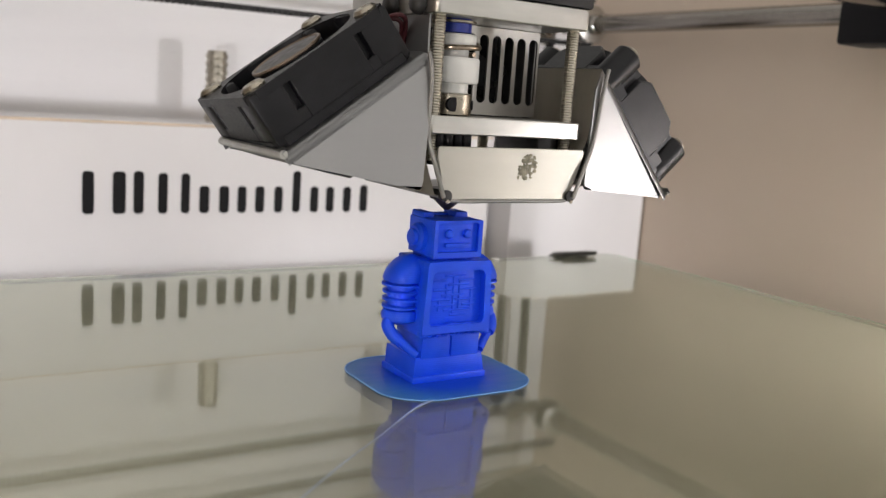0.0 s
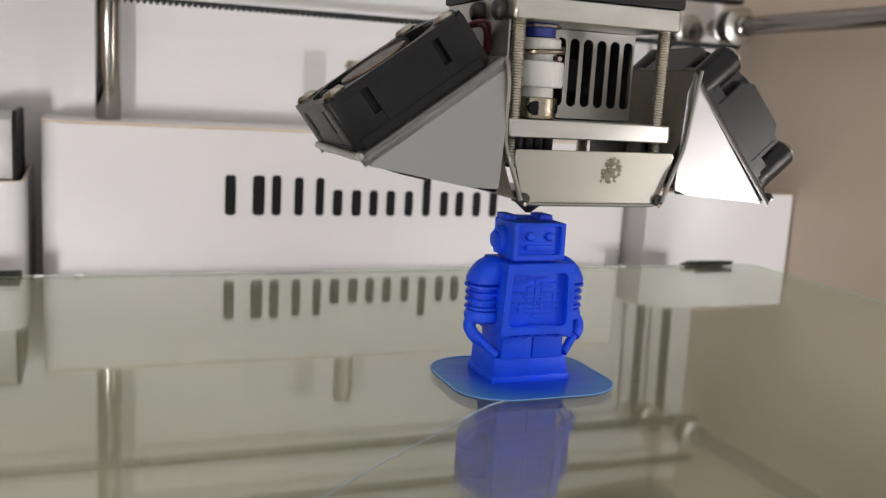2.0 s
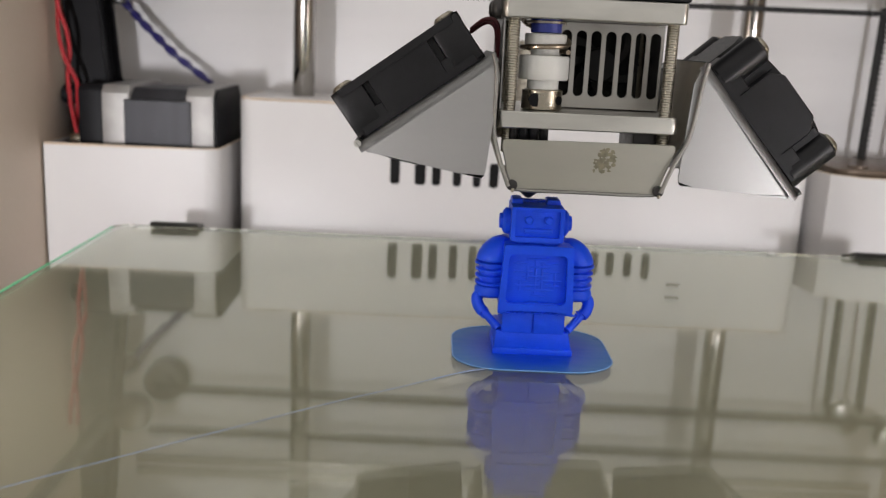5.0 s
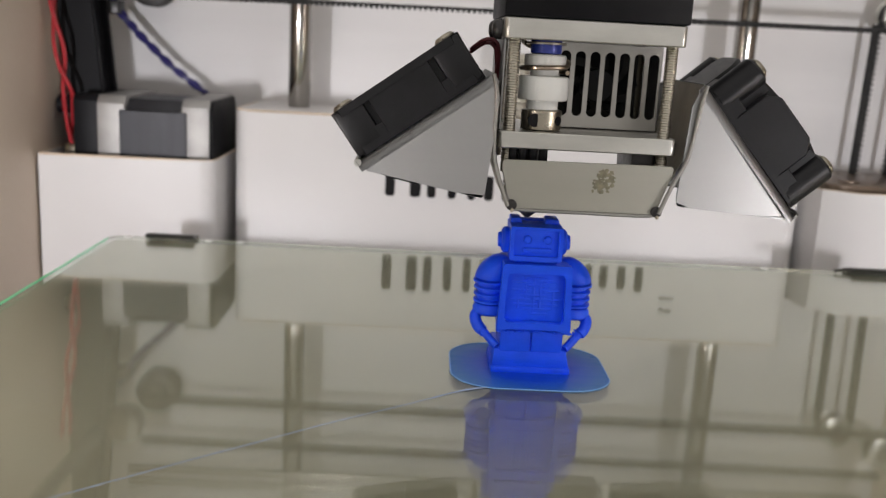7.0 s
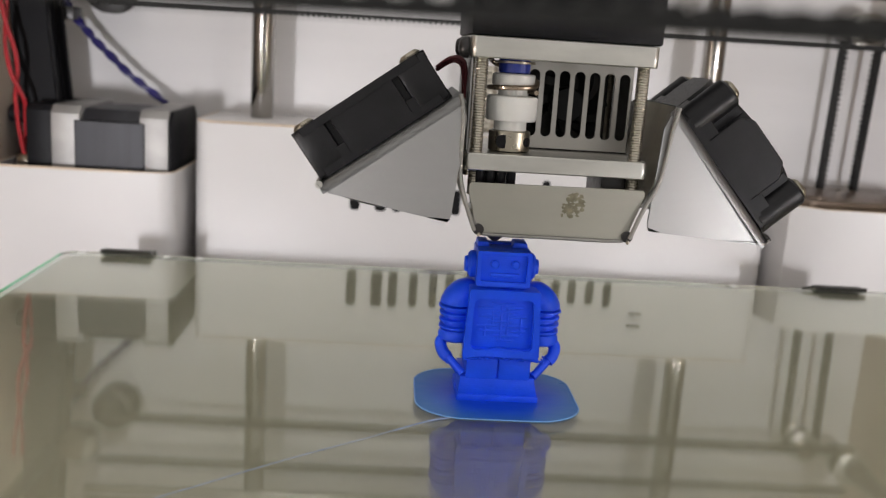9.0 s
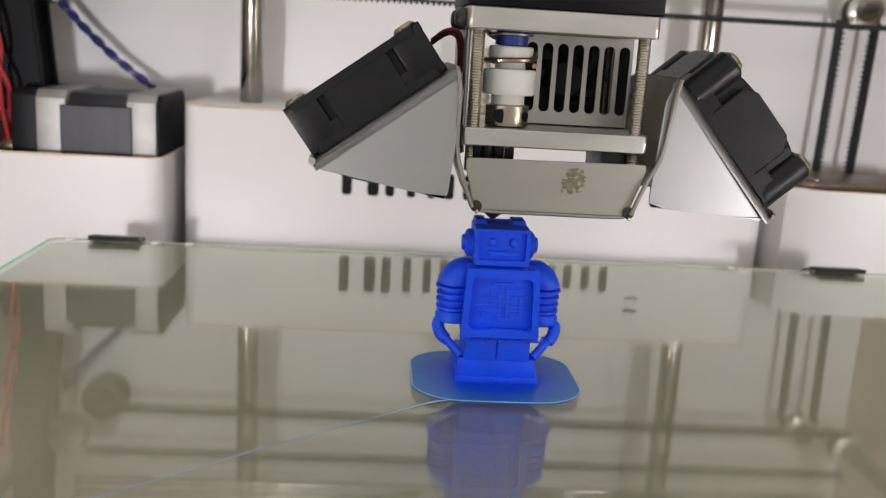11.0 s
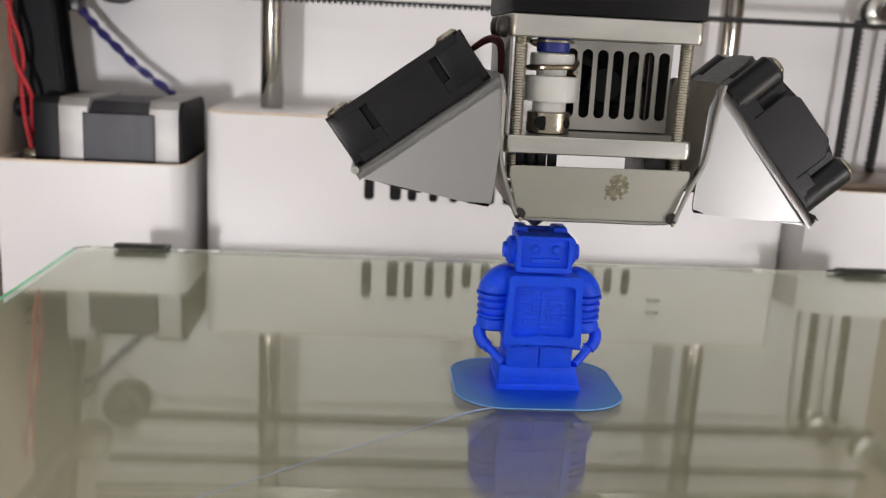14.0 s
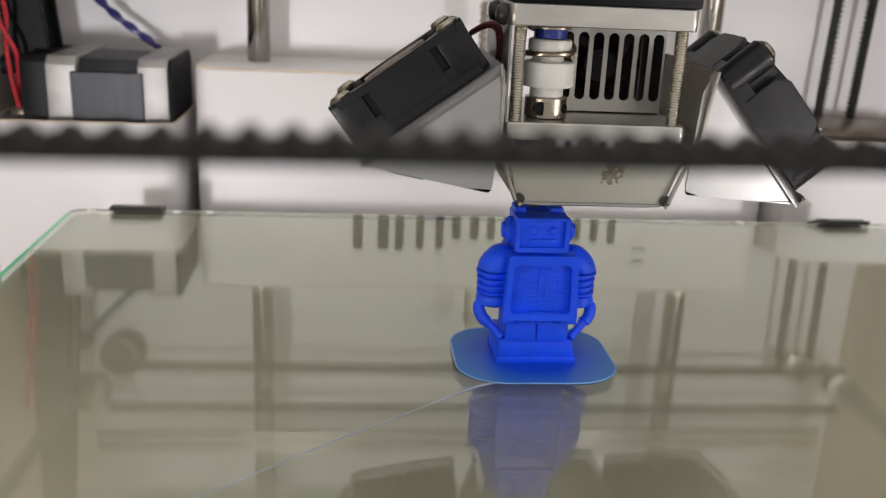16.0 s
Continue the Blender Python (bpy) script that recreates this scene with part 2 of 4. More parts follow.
def lathe(bm, profile, at=(0, 0, 0), turn=None, segments=24):
    """A profile of (radius, height) turned round z, closed at both ends."""
    b = bmesh.new()
    rings = []
    for r, h in profile:
        rings.append([b.verts.new((r * math.cos(2 * math.pi * k / segments), r * math.sin(2 * math.pi * k / segments), h)) for k in range(segments)])
    for lo, hi in zip(rings, rings[1:]):
        for k in range(segments):
            b.faces.new((lo[k], lo[(k + 1) % segments], hi[(k + 1) % segments], hi[k]))
    b.faces.new(rings[0][::-1])
    b.faces.new(rings[-1])
    if turn:
        b.transform(turn)
    b.transform(Matrix.Translation(at))
    join(bm, b)
    return bm


def tube(bm, points, radius, segments=10, smooth_steps=6):
    """A round wire along a smooth line through the points."""
    pts = [V(p) for p in points]
    line = []
    for i in range(len(pts) - 1):
        p0, p1, p2, p3 = pts[max(i - 1, 0)], pts[i], pts[i + 1], pts[min(i + 2, len(pts) - 1)]
        for s in range(smooth_steps):
            t = s / smooth_steps
            line.append(0.5 * ((2 * p1) + (p2 - p0) * t + (2 * p0 - 5 * p1 + 4 * p2 - p3) * t * t + (3 * p1 - p0 - 3 * p2 + p3) * t ** 3))
    line.append(pts[-1])
    rings = []
    side = None
    for i, p in enumerate(line):
        way = (line[min(i + 1, len(line) - 1)] - line[max(i - 1, 0)]).normalized()
        if side is None:
            side = way.orthogonal().normalized()
        side = (side - way * side.dot(way)).normalized()
        up = way.cross(side)
        rings.append([bm.verts.new(p + radius * (math.cos(2 * math.pi * k / segments) * side + math.sin(2 * math.pi * k / segments) * up)) for k in range(segments)])
    for lo, hi in zip(rings, rings[1:]):
        for k in range(segments):
            bm.faces.new((lo[k], lo[(k + 1) % segments], hi[(k + 1) % segments], hi[k]))
    bm.faces.new(rings[0][::-1])
    bm.faces.new(rings[-1])
    return bm


def turned(axis, degrees, about=(0, 0, 0)):
    return Matrix.Translation(about) @ Matrix.Rotation(radians(degrees), 4, axis) @ Matrix.Translation(-V(about))


def to_line(a, b):
    """A matrix that lays local z from a along b."""
    return Matrix.Translation(a) @ (V(b) - V(a)).to_track_quat("Z", "Y").to_matrix().to_4x4()


def rounded_rect(x0, y0, x1, y1, r, steps=6):
    out = []
    for cx, cy, a0 in ((x1 - r, y0 + r, -90), (x1 - r, y1 - r, 0), (x0 + r, y1 - r, 90), (x0 + r, y0 + r, 180)):
        for k in range(steps + 1):
            a = radians(a0 + 90 * k / steps)
            out.append((cx + r * math.cos(a), cy + r * math.sin(a)))
    return out


# ---- the printer's case ----
BACK, LEFT, RIGHT, FRONT, BOTTOM, TOP = 11.8, -9.55, 11.1, -8.9, -9.0, 9.6
single("wall_back", box(bmesh.new(), (LEFT - 0.3, BACK, BOTTOM), (RIGHT + 0.3, BACK + 0.3, 9.15), 0.03), M_WALL, (0.8, BACK, BOTTOM),
       "white inner back wall of the printer case", "wall", kind="structure")
single("wall_left", box(bmesh.new(), (LEFT - 0.3, FRONT, BOTTOM), (LEFT, BACK - 0.005, TOP), 0.03), M_SIDE, (LEFT, 1, BOTTOM),
       "beige frosted side panel of the printer case", "wall", kind="structure")
single("wall_right", box(bmesh.new(), (RIGHT, FRONT, BOTTOM), (RIGHT + 0.3, BACK - 0.005, TOP), 0.03), M_SIDE, (RIGHT, 1, BOTTOM),
       "beige frosted side panel of the printer case", "wall", kind="structure")
single("floor", box(bmesh.new(), (LEFT - 0.3, FRONT, BOTTOM - 0.3), (RIGHT + 0.3, BACK + 0.3, BOTTOM - 0.005), 0.03), M_WALL, (0.8, 1, BOTTOM - 0.3),
       "white floor panel of the printer case", "floor", kind="structure")


def open_box_cover(outline, z0, z1, t):
    """A folded cover, open at the top: the outline's wall of thickness t, its foot closed."""
    bm = bmesh.new()
    pts = [V((x, y)) for x, y in outline]
    n = len(pts)
    inner = []
    for i in range(n):
        a, b, c = pts[i - 1], pts[i], pts[(i + 1) % n]
        d1, d2 = (b - a).normalized(), (c - b).normalized()
        n1, n2 = V((-d1.y, d1.x)), V((-d2.y, d2.x))
        m = (n1 + n2).normalized()
        inner.append(b + m * t / max(0.3, m.dot(n1)))
    o0 = [bm.verts.new((*p, z0)) for p in pts]
    o1 = [bm.verts.new((*p, z1)) for p in pts]
    i1 = [bm.verts.new((*p, z1)) for p in inner]
    i0 = [bm.verts.new((*p, z0 + t)) for p in inner]
    for k in range(n):
        j = (k + 1) % n
        bm.faces.new((o0[k], o0[j], o1[j], o1[k]))
        bm.faces.new((o1[k], o1[j], i1[j], i1[k]))
        bm.faces.new((i1[k], i1[j], i0[j], i0[k]))
    bm.faces.new(o0[::-1])
    bm.faces.new(i0)
    return bm


def corner(cx, cy, r, a0, a1, steps=8):
    return [(cx + r * math.cos(radians(a0 + (a1 - a0) * k / steps)), cy + r * math.sin(radians(a0 + (a1 - a0) * k / steps))) for k in range(steps + 1)]


def motor_cover(outline, top, at, label):
    """An open folded cover and the beige line that runs round its top."""
    box_cover = thing("motor_cover", at, label, "cover", "motor covers")
    part("cover_shell", open_box_cover(outline, BOTTOM, top, 0.06), M_PANEL, box_cover)
    mid = V((sum(x for x, y in outline), sum(y for x, y in outline))) / len(outline)
    ring = [V(p) + (mid - V(p)).normalized() * 0.03 for p in outline]
    part("top_line", tube(bmesh.new(), [(p.x, p.y, top - 0.008) for p in ring + ring[:1]], 0.026, 8, 1), M_BEIGE, box_cover, "beige line along the top edge")


# left: rounded front corner; right: chamfered front corner
motor_cover([(-9.5, 8.3)] + corner(-6.17, 8.62, 0.32, -90, 0) + [(-5.85, 11.75), (-9.5, 11.75)], 1.32, (-7.6, 10, BOTTOM), "white folded motor cover with a rounded corner")
motor_cover([(7.85, 8.3), (11.05, 8.3), (11.05, 11.75), (7.05, 11.75), (7.05, 10.0), (7.25, 8.75)], 1.34, (9.2, 10, BOTTOM), "white folded motor cover with a chamfered corner")

# centre cover with the printed mark
cover = thing("centre_cover", (0.69, 10.3, BOTTOM), "glossy white cover box with a black printed mark", "cover")
bm = bmesh.new()
outline = corner(-5.3, 9.4, 0.3, 180, 270, 6) + corner(6.68, 9.4, 0.3, 270, 360, 6) + [(6.98, 11.75), (-5.6, 11.75)]
prism(bm, outline, BOTTOM, 2.38, 0.0, axis="z")
bevel(bm, [e for e in bm.edges if all(v.co.z > 2.3 for v in e.verts)], 0.05, 2)
part("cover_box", bm, M_PANEL, cover)
part("top_line", tube(bmesh.new(), [(-5.585, 11.7, 2.362), (-5.585, 9.42, 2.362), (-5.5, 9.2, 2.362), (-5.3, 9.116, 2.362), (6.68, 9.116, 2.362), (6.9, 9.2, 2.362), (6.965, 9.42, 2.362), (6.965, 11.7, 2.362)], 0.028, 8, 1), M_BEIGE, cover, "beige line along the top edge")


def mark(x0, z0, x1, z1, r=0.07):
    bm = prism(bmesh.new(), rounded_rect(x0, z0, x1, z1, min(r, (x1 - x0) / 2.01, (z1 - z0) / 2.01), 4), 9.088, 9.101, axis="y")
    part("printed_bar", bm, M_MARK, cover, "plain black printed bar")


for x0, z0, x1, z1 in ((-2.28, 0.66, -2.07, 1.46), (-1.74, 0.66, -1.50, 1.46), (-1.36, 0.66, -1.17, 1.47), (-0.90, 0.66, -0.72, 1.44), (-0.46, 0.66, -0.29, 1.44),
                       (-0.10, 0.66, 0.10, 1.20), (0.30, 0.66, 0.50, 1.20), (0.68, 0.66, 0.86, 1.20), (1.05, 0.66, 1.24, 1.20), (1.46, 0.66, 1.64, 1.20),
                       (1.86, 0.66, 2.03, 1.52), (2.26, 0.66, 2.44, 1.20), (2.62, 0.66, 2.80, 1.20), (3.02, 0.66, 3.20, 1.20), (3.42, 0.66, 3.60, 1.24)):
    mark(x0, z0, x1, z1)
mark(4.02, 1.33, 4.34, 1.40, 0.03)
mark(4.02, 1.62, 4.34, 1.69, 0.03)

# ---- bed ----
GX0, GX1, GY0, GY1 = -7.5, 8.68, -7.4, 6.72
bed = thing("heated_bed", (0.6, -0.3, -1.2), "grey anodised bed plate under the glass", "print bed")
bm = bmesh.new()
prism(bm, rounded_rect(GX0 + 0.1, GY0, GX1 - 0.1, GY1 - 0.1, 0.25), -0.42, -0.262, 0.02, axis="z")
part("bed_plate", bm, M_BED, bed)
bm = bmesh.new()
box(bm, (-6.6, -6.5, -1.2), (7.8, 8.9, -0.6), 0.06)
part("bed_carrier", bm, M_BLACK, bed, "black carrier under the plate")
for x in (-6.4, 7.5):
    for y in (-6.2, 5.9):
        part("bed_screw", lathe(bmesh.new(), [(0.09, -0.62), (0.09, -0.41)], (x, y, 0)), M_THREAD, bed)
glass = single("glass_plate", prism(bmesh.new(), rounded_rect(GX0, GY0, GX1, GY1, 0.28, 8), -0.25, 0.0, 0.012, 1, axis="z"), M_GLASS, (0.6, -0.3, -0.25),
               "clear glass print plate with pale green edges", "glass plate", smooth=False)
glass.visible_shadow = False
# strip round the plate whose bright green paints the edge's glow
bm = bmesh.new()
edge = rounded_rect(GX0 - 0.004, GY0 - 0.004, GX1 + 0.004, GY1 + 0.004, 0.284, 8)
inset = rounded_rect(GX0 + 0.085, GY0 + 0.06, GX1 - 0.03, GY1 - 0.03, 0.25, 8)
ring = [[bm.verts.new((x, y, -0.235)) for x, y in edge], [bm.verts.new((x, y, -0.012)) for x, y in edge], [bm.verts.new((x, y, 0.004)) for x, y in inset]]
for k in range(len(edge)):
    j = (k + 1) % len(edge)
    if not (edge[k][1] > 6.4 and edge[j][1] > 6.4):
        bm.faces.new((ring[0][k], ring[0][j], ring[1][j], ring[1][k]))
        bm.faces.new((ring[1][k], ring[1][j], ring[2][j], ring[2][k]))
g_edge = part("glow_edge", bm, M_EDGE, glass, "pale green glass edge with its glow put into the colour")
g_edge.visible_shadow = False


def bed_clip(x0, x1, lever):
    """A folded steel clip over the back edge of the plate."""
    clip = thing("bed_clip", ((x0 + x1) / 2, 6.7, -0.25), "black spring steel clip on the glass edge", "clip", "glass clips")
    bm = bmesh.new()
    prism(bm, [(6.50, 0.02), (6.50, 0.055), (6.78, 0.075), (6.82, 0.03), (6.82, -0.50), (6.77, -0.50), (6.77, 0.02)], x0, x1, 0.008, 1, axis="x")
    part("clip_body", bm, M_CLIP, clip)
    bm = bmesh.new()
    prism(bm, [(6.47, 0.03), (6.44, 0.12), (6.47, 0.125), (6.52, 0.055)], x0 + 0.03, x1 - 0.02, 0.006, 1, axis="x")
    part("clip_lip", bm, M_CLIP, clip)
    if lever:
        bm = bmesh.new()
        tube(bm, [(x0 + 0.1, 6.6, 0.06), (x0 - 0.08, 6.55, 0.07), (x0 - 0.30, 6.52, 0.05)], 0.03, 8)
        part("clip_lever", bm, M_CLIP, clip)


bed_clip(-6.77, -5.80, False)
bed_clip(7.02, 8.0, True)
# pale beads added where the back edge of the glass sparkles
for x in (-7.1, -5.55, -4.95, 5.35):
    single("sparkle_bead", lathe(bmesh.new(), [(0.02, 0.0), (0.08, 0.003), (0.085, 0.012), (0.06, 0.026), (0.02, 0.03)], (x, 6.58, 0.0), segments=14), M_PTFE, (x, 6.58, 0),
           "small pale bead added for a bright sparkle on the glass edge", "spacer", "glass spacers")

# ---- printed figurine ----


def frame_ring(bm, outer, inner, y0, y1):
    """A frame between two outlines of equal count, standing from y0 back to y1, with a sloped inner lip."""
    b = bmesh.new()
    rows = [[b.verts.new((x, y, z)) for x, z in o] for o, y in ((outer, y1), (outer, y0 + 0.012), ([(x * 0.985 + cx * 0.015, z * 0.985 + cz * 0.015) for (x, z), (cx, cz) in zip(outer, inner)], y0), (inner, y0 + 0.004), ([(x, z) for x, z in inner], y1))]
    for lo, hi in zip(rows, rows[1:]):
        for k in range(len(lo)):
            j = (k + 1) % len(lo)
            b.faces.new((lo[k], lo[j], hi[j], hi[k]))
    join(bm, b)


def quad_outline(x0, z0, x1, z1, r, lean=0.0):
    """A rounded outline whose top is narrower by lean at each side."""
    return [(x * (1 - lean * (z - z0) / (z1 - z0)), z) for x, z in rounded_rect(x0, z0, x1, z1, r, 5)]


def figurine():
    bm = bmesh.new()
    # stepped base
    box(bm, (-0.50, 0.0, 0.0), (0.50, 0.74, 0.085), 0.012)
    prism(bm, [(-0.485, 0.08), (0.485, 0.08), (0.435, 0.31), (-0.47, 0.31)], 0.015, 0.70, 0.012)
    # feet and legs with the gap between
    box(bm, (-0.405, 0.0, 0.29), (-0.03, 0.60, 0.60), 0.012)
    box(bm, (-0.01, 0.0, 0.29), (0.375, 0.60, 0.60), 0.012)
    box(bm, (-0.40, 0.03, 0.29), (0.37, 0.58, 0.60))
    # torso: back part, frame round the recess, sagging lower edge
    prism(bm, [(-0.44, 0.55), (0.44, 0.55), (0.40, 1.42), (-0.43, 1.42)], 0.012, 0.62, 0.02)
    frame_ring(bm, quad_outline(-0.47, 0.60, 0.455, 1.425, 0.03, 0.09), quad_outline(-0.385, 0.685, 0.365, 1.315, 0.07, 0.06), -0.08, 0.03)
    prism(bm, [(-0.468, 0.552), (-0.33, 0.59), (-0.18, 0.612), (0.0, 0.602), (0.16, 0.61), (0.30, 0.58), (0.452, 0.54), (0.450, 0.64), (-0.466, 0.64)], -0.072, 0.045, 0.014)
    prism(bm, [(-0.33, 0.675), (-0.12, 0.675), (0.0, 0.675), (0.14, 0.675), (0.31, 0.675), (0.20, 0.70), (0.06, 0.695), (-0.05, 0.715), (-0.16, 0.69)], -0.06, 0.0, 0.006, 1)
    rng = random.Random(4)
    # raised circuit pattern in the recess
    for z, runs in ((1.245, ((-0.12, 0.10),)), (1.195, ((-0.24, -0.10), (0.02, 0.20))), (1.14, ((-0.08, 0.14),)), (1.085, ((-0.24, -0.05), (0.05, 0.22))), (1.025, ((-0.15, 0.10),)),
                    (0.965, ((-0.25, -0.06), (0.0, 0.24))), (0.905, ((-0.22, 0.02), (0.08, 0.22))), (0.845, ((-0.12, 0.16),)), (0.79, ((-0.05, 0.12),))):
        for x0, x1 in ((1.25 * p, 1.25 * q) for p, q in runs):
            tube(bm, [(x0, 0.013, z + rng.uniform(-0.004, 0.004)), ((x0 + x1) / 2, 0.012, z + rng.uniform(-0.006, 0.006)), (x1, 0.013, z)], 0.0150, 8, 2)
    for x, z0, z1 in ((-0.03, 0.78, 1.25), (0.05, 0.84, 1.20), (-0.22, 0.84, 0.98), (0.21, 0.88, 1.08), (-0.13, 0.96, 1.15)):
        tube(bm, [(x, 0.014, z0), (x + 0.004, 0.013, (z0 + z1) / 2), (x, 0.014, z1)], 0.0145, 8, 2)
    # neck and head, framed face
    box(bm, (-0.30, 0.06, 1.40), (0.24, 0.52, 1.50), 0.01)
    box(bm, (-0.365, 0.002, 1.468), (0.275, 0.52, 1.885), 0.014)
    frame_ring(bm, quad_outline(-0.367, 1.466, 0.277, 1.887, 0.02), quad_outline(-0.318, 1.522, 0.228, 1.853, 0.025), -0.05, 0.01)
    face = turned("X", 90)
    for x in (-0.155, 0.092):
        lathe(bm, [(0.052, 0.0), (0.052, 0.028), (0.040, 0.042), (0.015, 0.046)], (x, 0.0, 1.73), face, 16)
    box(bm, (-0.205, -0.036, 1.575), (0.14, 0.0, 1.625), 0.012)
    # half-printed top: low rim left standing at the back corners
    prism(bm, [(-0.352, 1.87), (-0.20, 1.87), (-0.225, 1.945), (-0.345, 1.945)], 0.24, 0.512, 0.014)
    prism(bm, [(0.065, 1.87), (0.262, 1.87), (0.245, 1.945), (0.095, 1.945)], 0.24, 0.512, 0.014)
    box(bm, (-0.23, 0.40, 1.87), (0.10, 0.508, 1.912), 0.01)
    # ears
    for sx, x in ((-1, -0.36), (1, 0.27)):
        lathe(bm, [(0.165, 0.0), (0.165, 0.06), (0.13, 0.09), (0.10, 0.09), (0.09, 0.13), (0.05, 0.135)], (x, 0.26, 1.66), turned("Y", 90 * sx), 18)
    # arms: shoulder, ribs, forearm bent to the hip
    for sx, x in ((-1, -0.43), (1, 0.41)):
        sh = bmesh.new()
        bmesh.ops.create_uvsphere(sh, u_segments=20, v_segments=12, radius=1)
        sh.transform(Matrix.Translation((x + sx * 0.10, 0.32, 1.19)) @ Matrix.Diagonal((0.225, 0.26, 0.27, 1)))
        for v in sh.verts:
            v.co.x -= sx * 0.08 * max(0.0, v.co.z - 1.16) / 0.27
            if v.co.z < 1.16:
                v.co.z = 1.16
        join(bm, sh)
        lathe(bm, [(0.17, 0.80), (0.17, 1.20)], (x + sx * 0.10, 0.32, 0), None, 18)
        for k in range(4):
            z = 0.86 + 0.085 * k
            lathe(bm, [(0.15, z - 0.028), (0.222 if k < 3 else 0.235, z - 0.012), (0.222 if k < 3 else 0.235, z + 0.012), (0.15, z + 0.028)], (x + sx * 0.10, 0.32, 0), None, 20)
        lathe(bm, [(0.17, 0.68), (0.215, 0.71), (0.225, 0.77), (0.20, 0.82), (0.15, 0.84)], (x + sx * 0.10, 0.32, 0), None, 18)
        tube(bm, [(x + sx * 0.20, 0.30, 0.74), (x + sx * 0.285, 0.27, 0.66), (x + sx * 0.26, 0.20, 0.56), (x + sx * 0.20, 0.16, 0.50)], 0.074, 10)
        tube(bm, [(x + sx * 0.24, 0.19, 0.54), (x + sx * 0.14, 0.13, 0.45), (x + sx * 0.07, 0.09, 0.38), (x + sx * 0.01, 0.05, 0.33)], 0.052, 10)
        # stray strands under the elbow
        for k in range(5):
            a = V((x + sx * rng.uniform(0.1, 0.24), 0.14 + rng.uniform(-0.03, 0.05), 0.52 + rng.uniform(-0.08, 0.08)))
            tube(bm, [a, a + V((sx * 0.02, -0.03, -0.04)), a + V((-sx * 0.03, -0.03, -0.10))], 0.012, 6, 3)
    # ragged strands below the torso's front edge
    for k in range(16):
        x = -0.44 + 0.88 * k / 15 + rng.uniform(-0.02, 0.02)
        a = V((x, -0.07 + rng.uniform(0, 0.02), 0.59 - 0.03 * abs(x)))
        tube(bm, [a, a + V((0.02, 0.01, -0.02)), a + V((0.045, 0.0, -0.015))], 0.013, 6, 3)
    return bm


single("toy_robot", figurine(), M_PLA, (0, 0.36, 0.0), "blue printed plastic toy robot, its head still unfinished", "figurine", smooth=True)

# brim with a thicker rim line and the strand that leads up to it
brim = thing("print_brim", (0, 0.3, 0.0), "thin blue printed brim stuck on the glass", "brim")
bm = bmesh.new()
cut = []
for cx, cy, a0 in ((0.39, -0.06, -90), (0.39, 0.60, 0), (-0.40, 0.60, 90), (-0.40, -0.06, 180)):
    for k in range(9):
        a = radians(a0 + 90 * k / 8)
        cut.append((cx + 0.60 * math.cos(a), cy + 0.52 * math.sin(a)))
prism(bm, cut, 0.003, 0.010, 0.002, 1, axis="z")
part("brim_sheet", bm, M_BRIM, brim)
bm = bmesh.new()
tube(bm, [(x, y, 0.0095) for x, y in cut] + [(cut[0][0], cut[0][1], 0.0095)], 0.0085, 6, 2)
part("brim_rim", bm, M_STRAND, brim, "paler raised rim line")
bm = bmesh.new()
tube(bm, [(-0.50, -0.565, 0.010), (-0.70, -0.585, 0.010), (-1.0, -0.78, 0.011), (-1.55, -1.22, 0.009), (-2.3, -1.78, 0.008), (-3.0, -2.36, 0.008), (-3.8, -3.02, 0.007), (-4.9, -3.95, 0.004)], 0.004, 6, 4)
tube(bm, [(-0.62, -0.578, 0.010), (-0.80, -0.66, 0.010), (-1.0, -0.79, 0.010), (-1.25, -0.985, 0.008)], 0.007, 6, 3)
part("lead_in_strand", bm, M_HAIR, brim, "thin pale blue strand across the glass")

# ---- print head ----
HX, HY = 0.20, -0.13
head = thing("extruder", (HX + 0.25, HY + 0.9, 2.0), "metal print head with two side fans above the figurine", "print head")


def hp(x, y, z):
    return (x + HX, y + HY, z)


def hbox(bm, lo, hi, r=0.0, seg=2):
    return box(bm, hp(*lo), hp(*hi), r, seg)


def plate(z0, z1):
    bm = bmesh.new()
    pts = [(x + HX, y + HY) for x, y in rounded_rect(-0.82, -0.05, 1.29, 1.95, 0.07, 4)]
    prism(bm, pts, z0, z1, 0.012, 1, axis="z")
    return bm


part("lower_plate", plate(2.845, 3.04), M_ALU, head, "milled aluminium plate")
part("upper_plate", plate(4.10, 4.34), M_ALU, head, "milled aluminium plate")
bm = bmesh.new()
hbox(bm, (-0.83, -0.06, 4.345), (1.31, 2.0, 6.6), 0.03)
hbox(bm, (-0.70, -0.085, 4.75), (1.16, -0.05, 6.4), 0.02)
part("slide_block", bm, M_BLACK, head, "black plastic slide block")


def threaded_rod(x, y, z0, z1, r, pitch, segs=14):
    prof = [(r * 0.9, z0)]
    n = int((z1 - z0) / pitch)
    for k in range(n):
        z = z0 + pitch * k
        prof += [(r * 0.87, z + 0.05 * pitch), (r, z + 0.45 * pitch), (r, z + 0.6 * pitch)]
    prof.append((r * 0.8, z1))
    return lathe(bmesh.new(), prof, (x, y, 0), None, segs)


for x, y in ((-0.68, 0.10), (1.16, 0.10), (-0.68, 1.78), (1.16, 1.78)):
    part("threaded_rod", threaded_rod(x + HX, y + HY, 2.55, 4.11, 0.075, 0.03), M_THREAD, head, "threaded zinc rod")

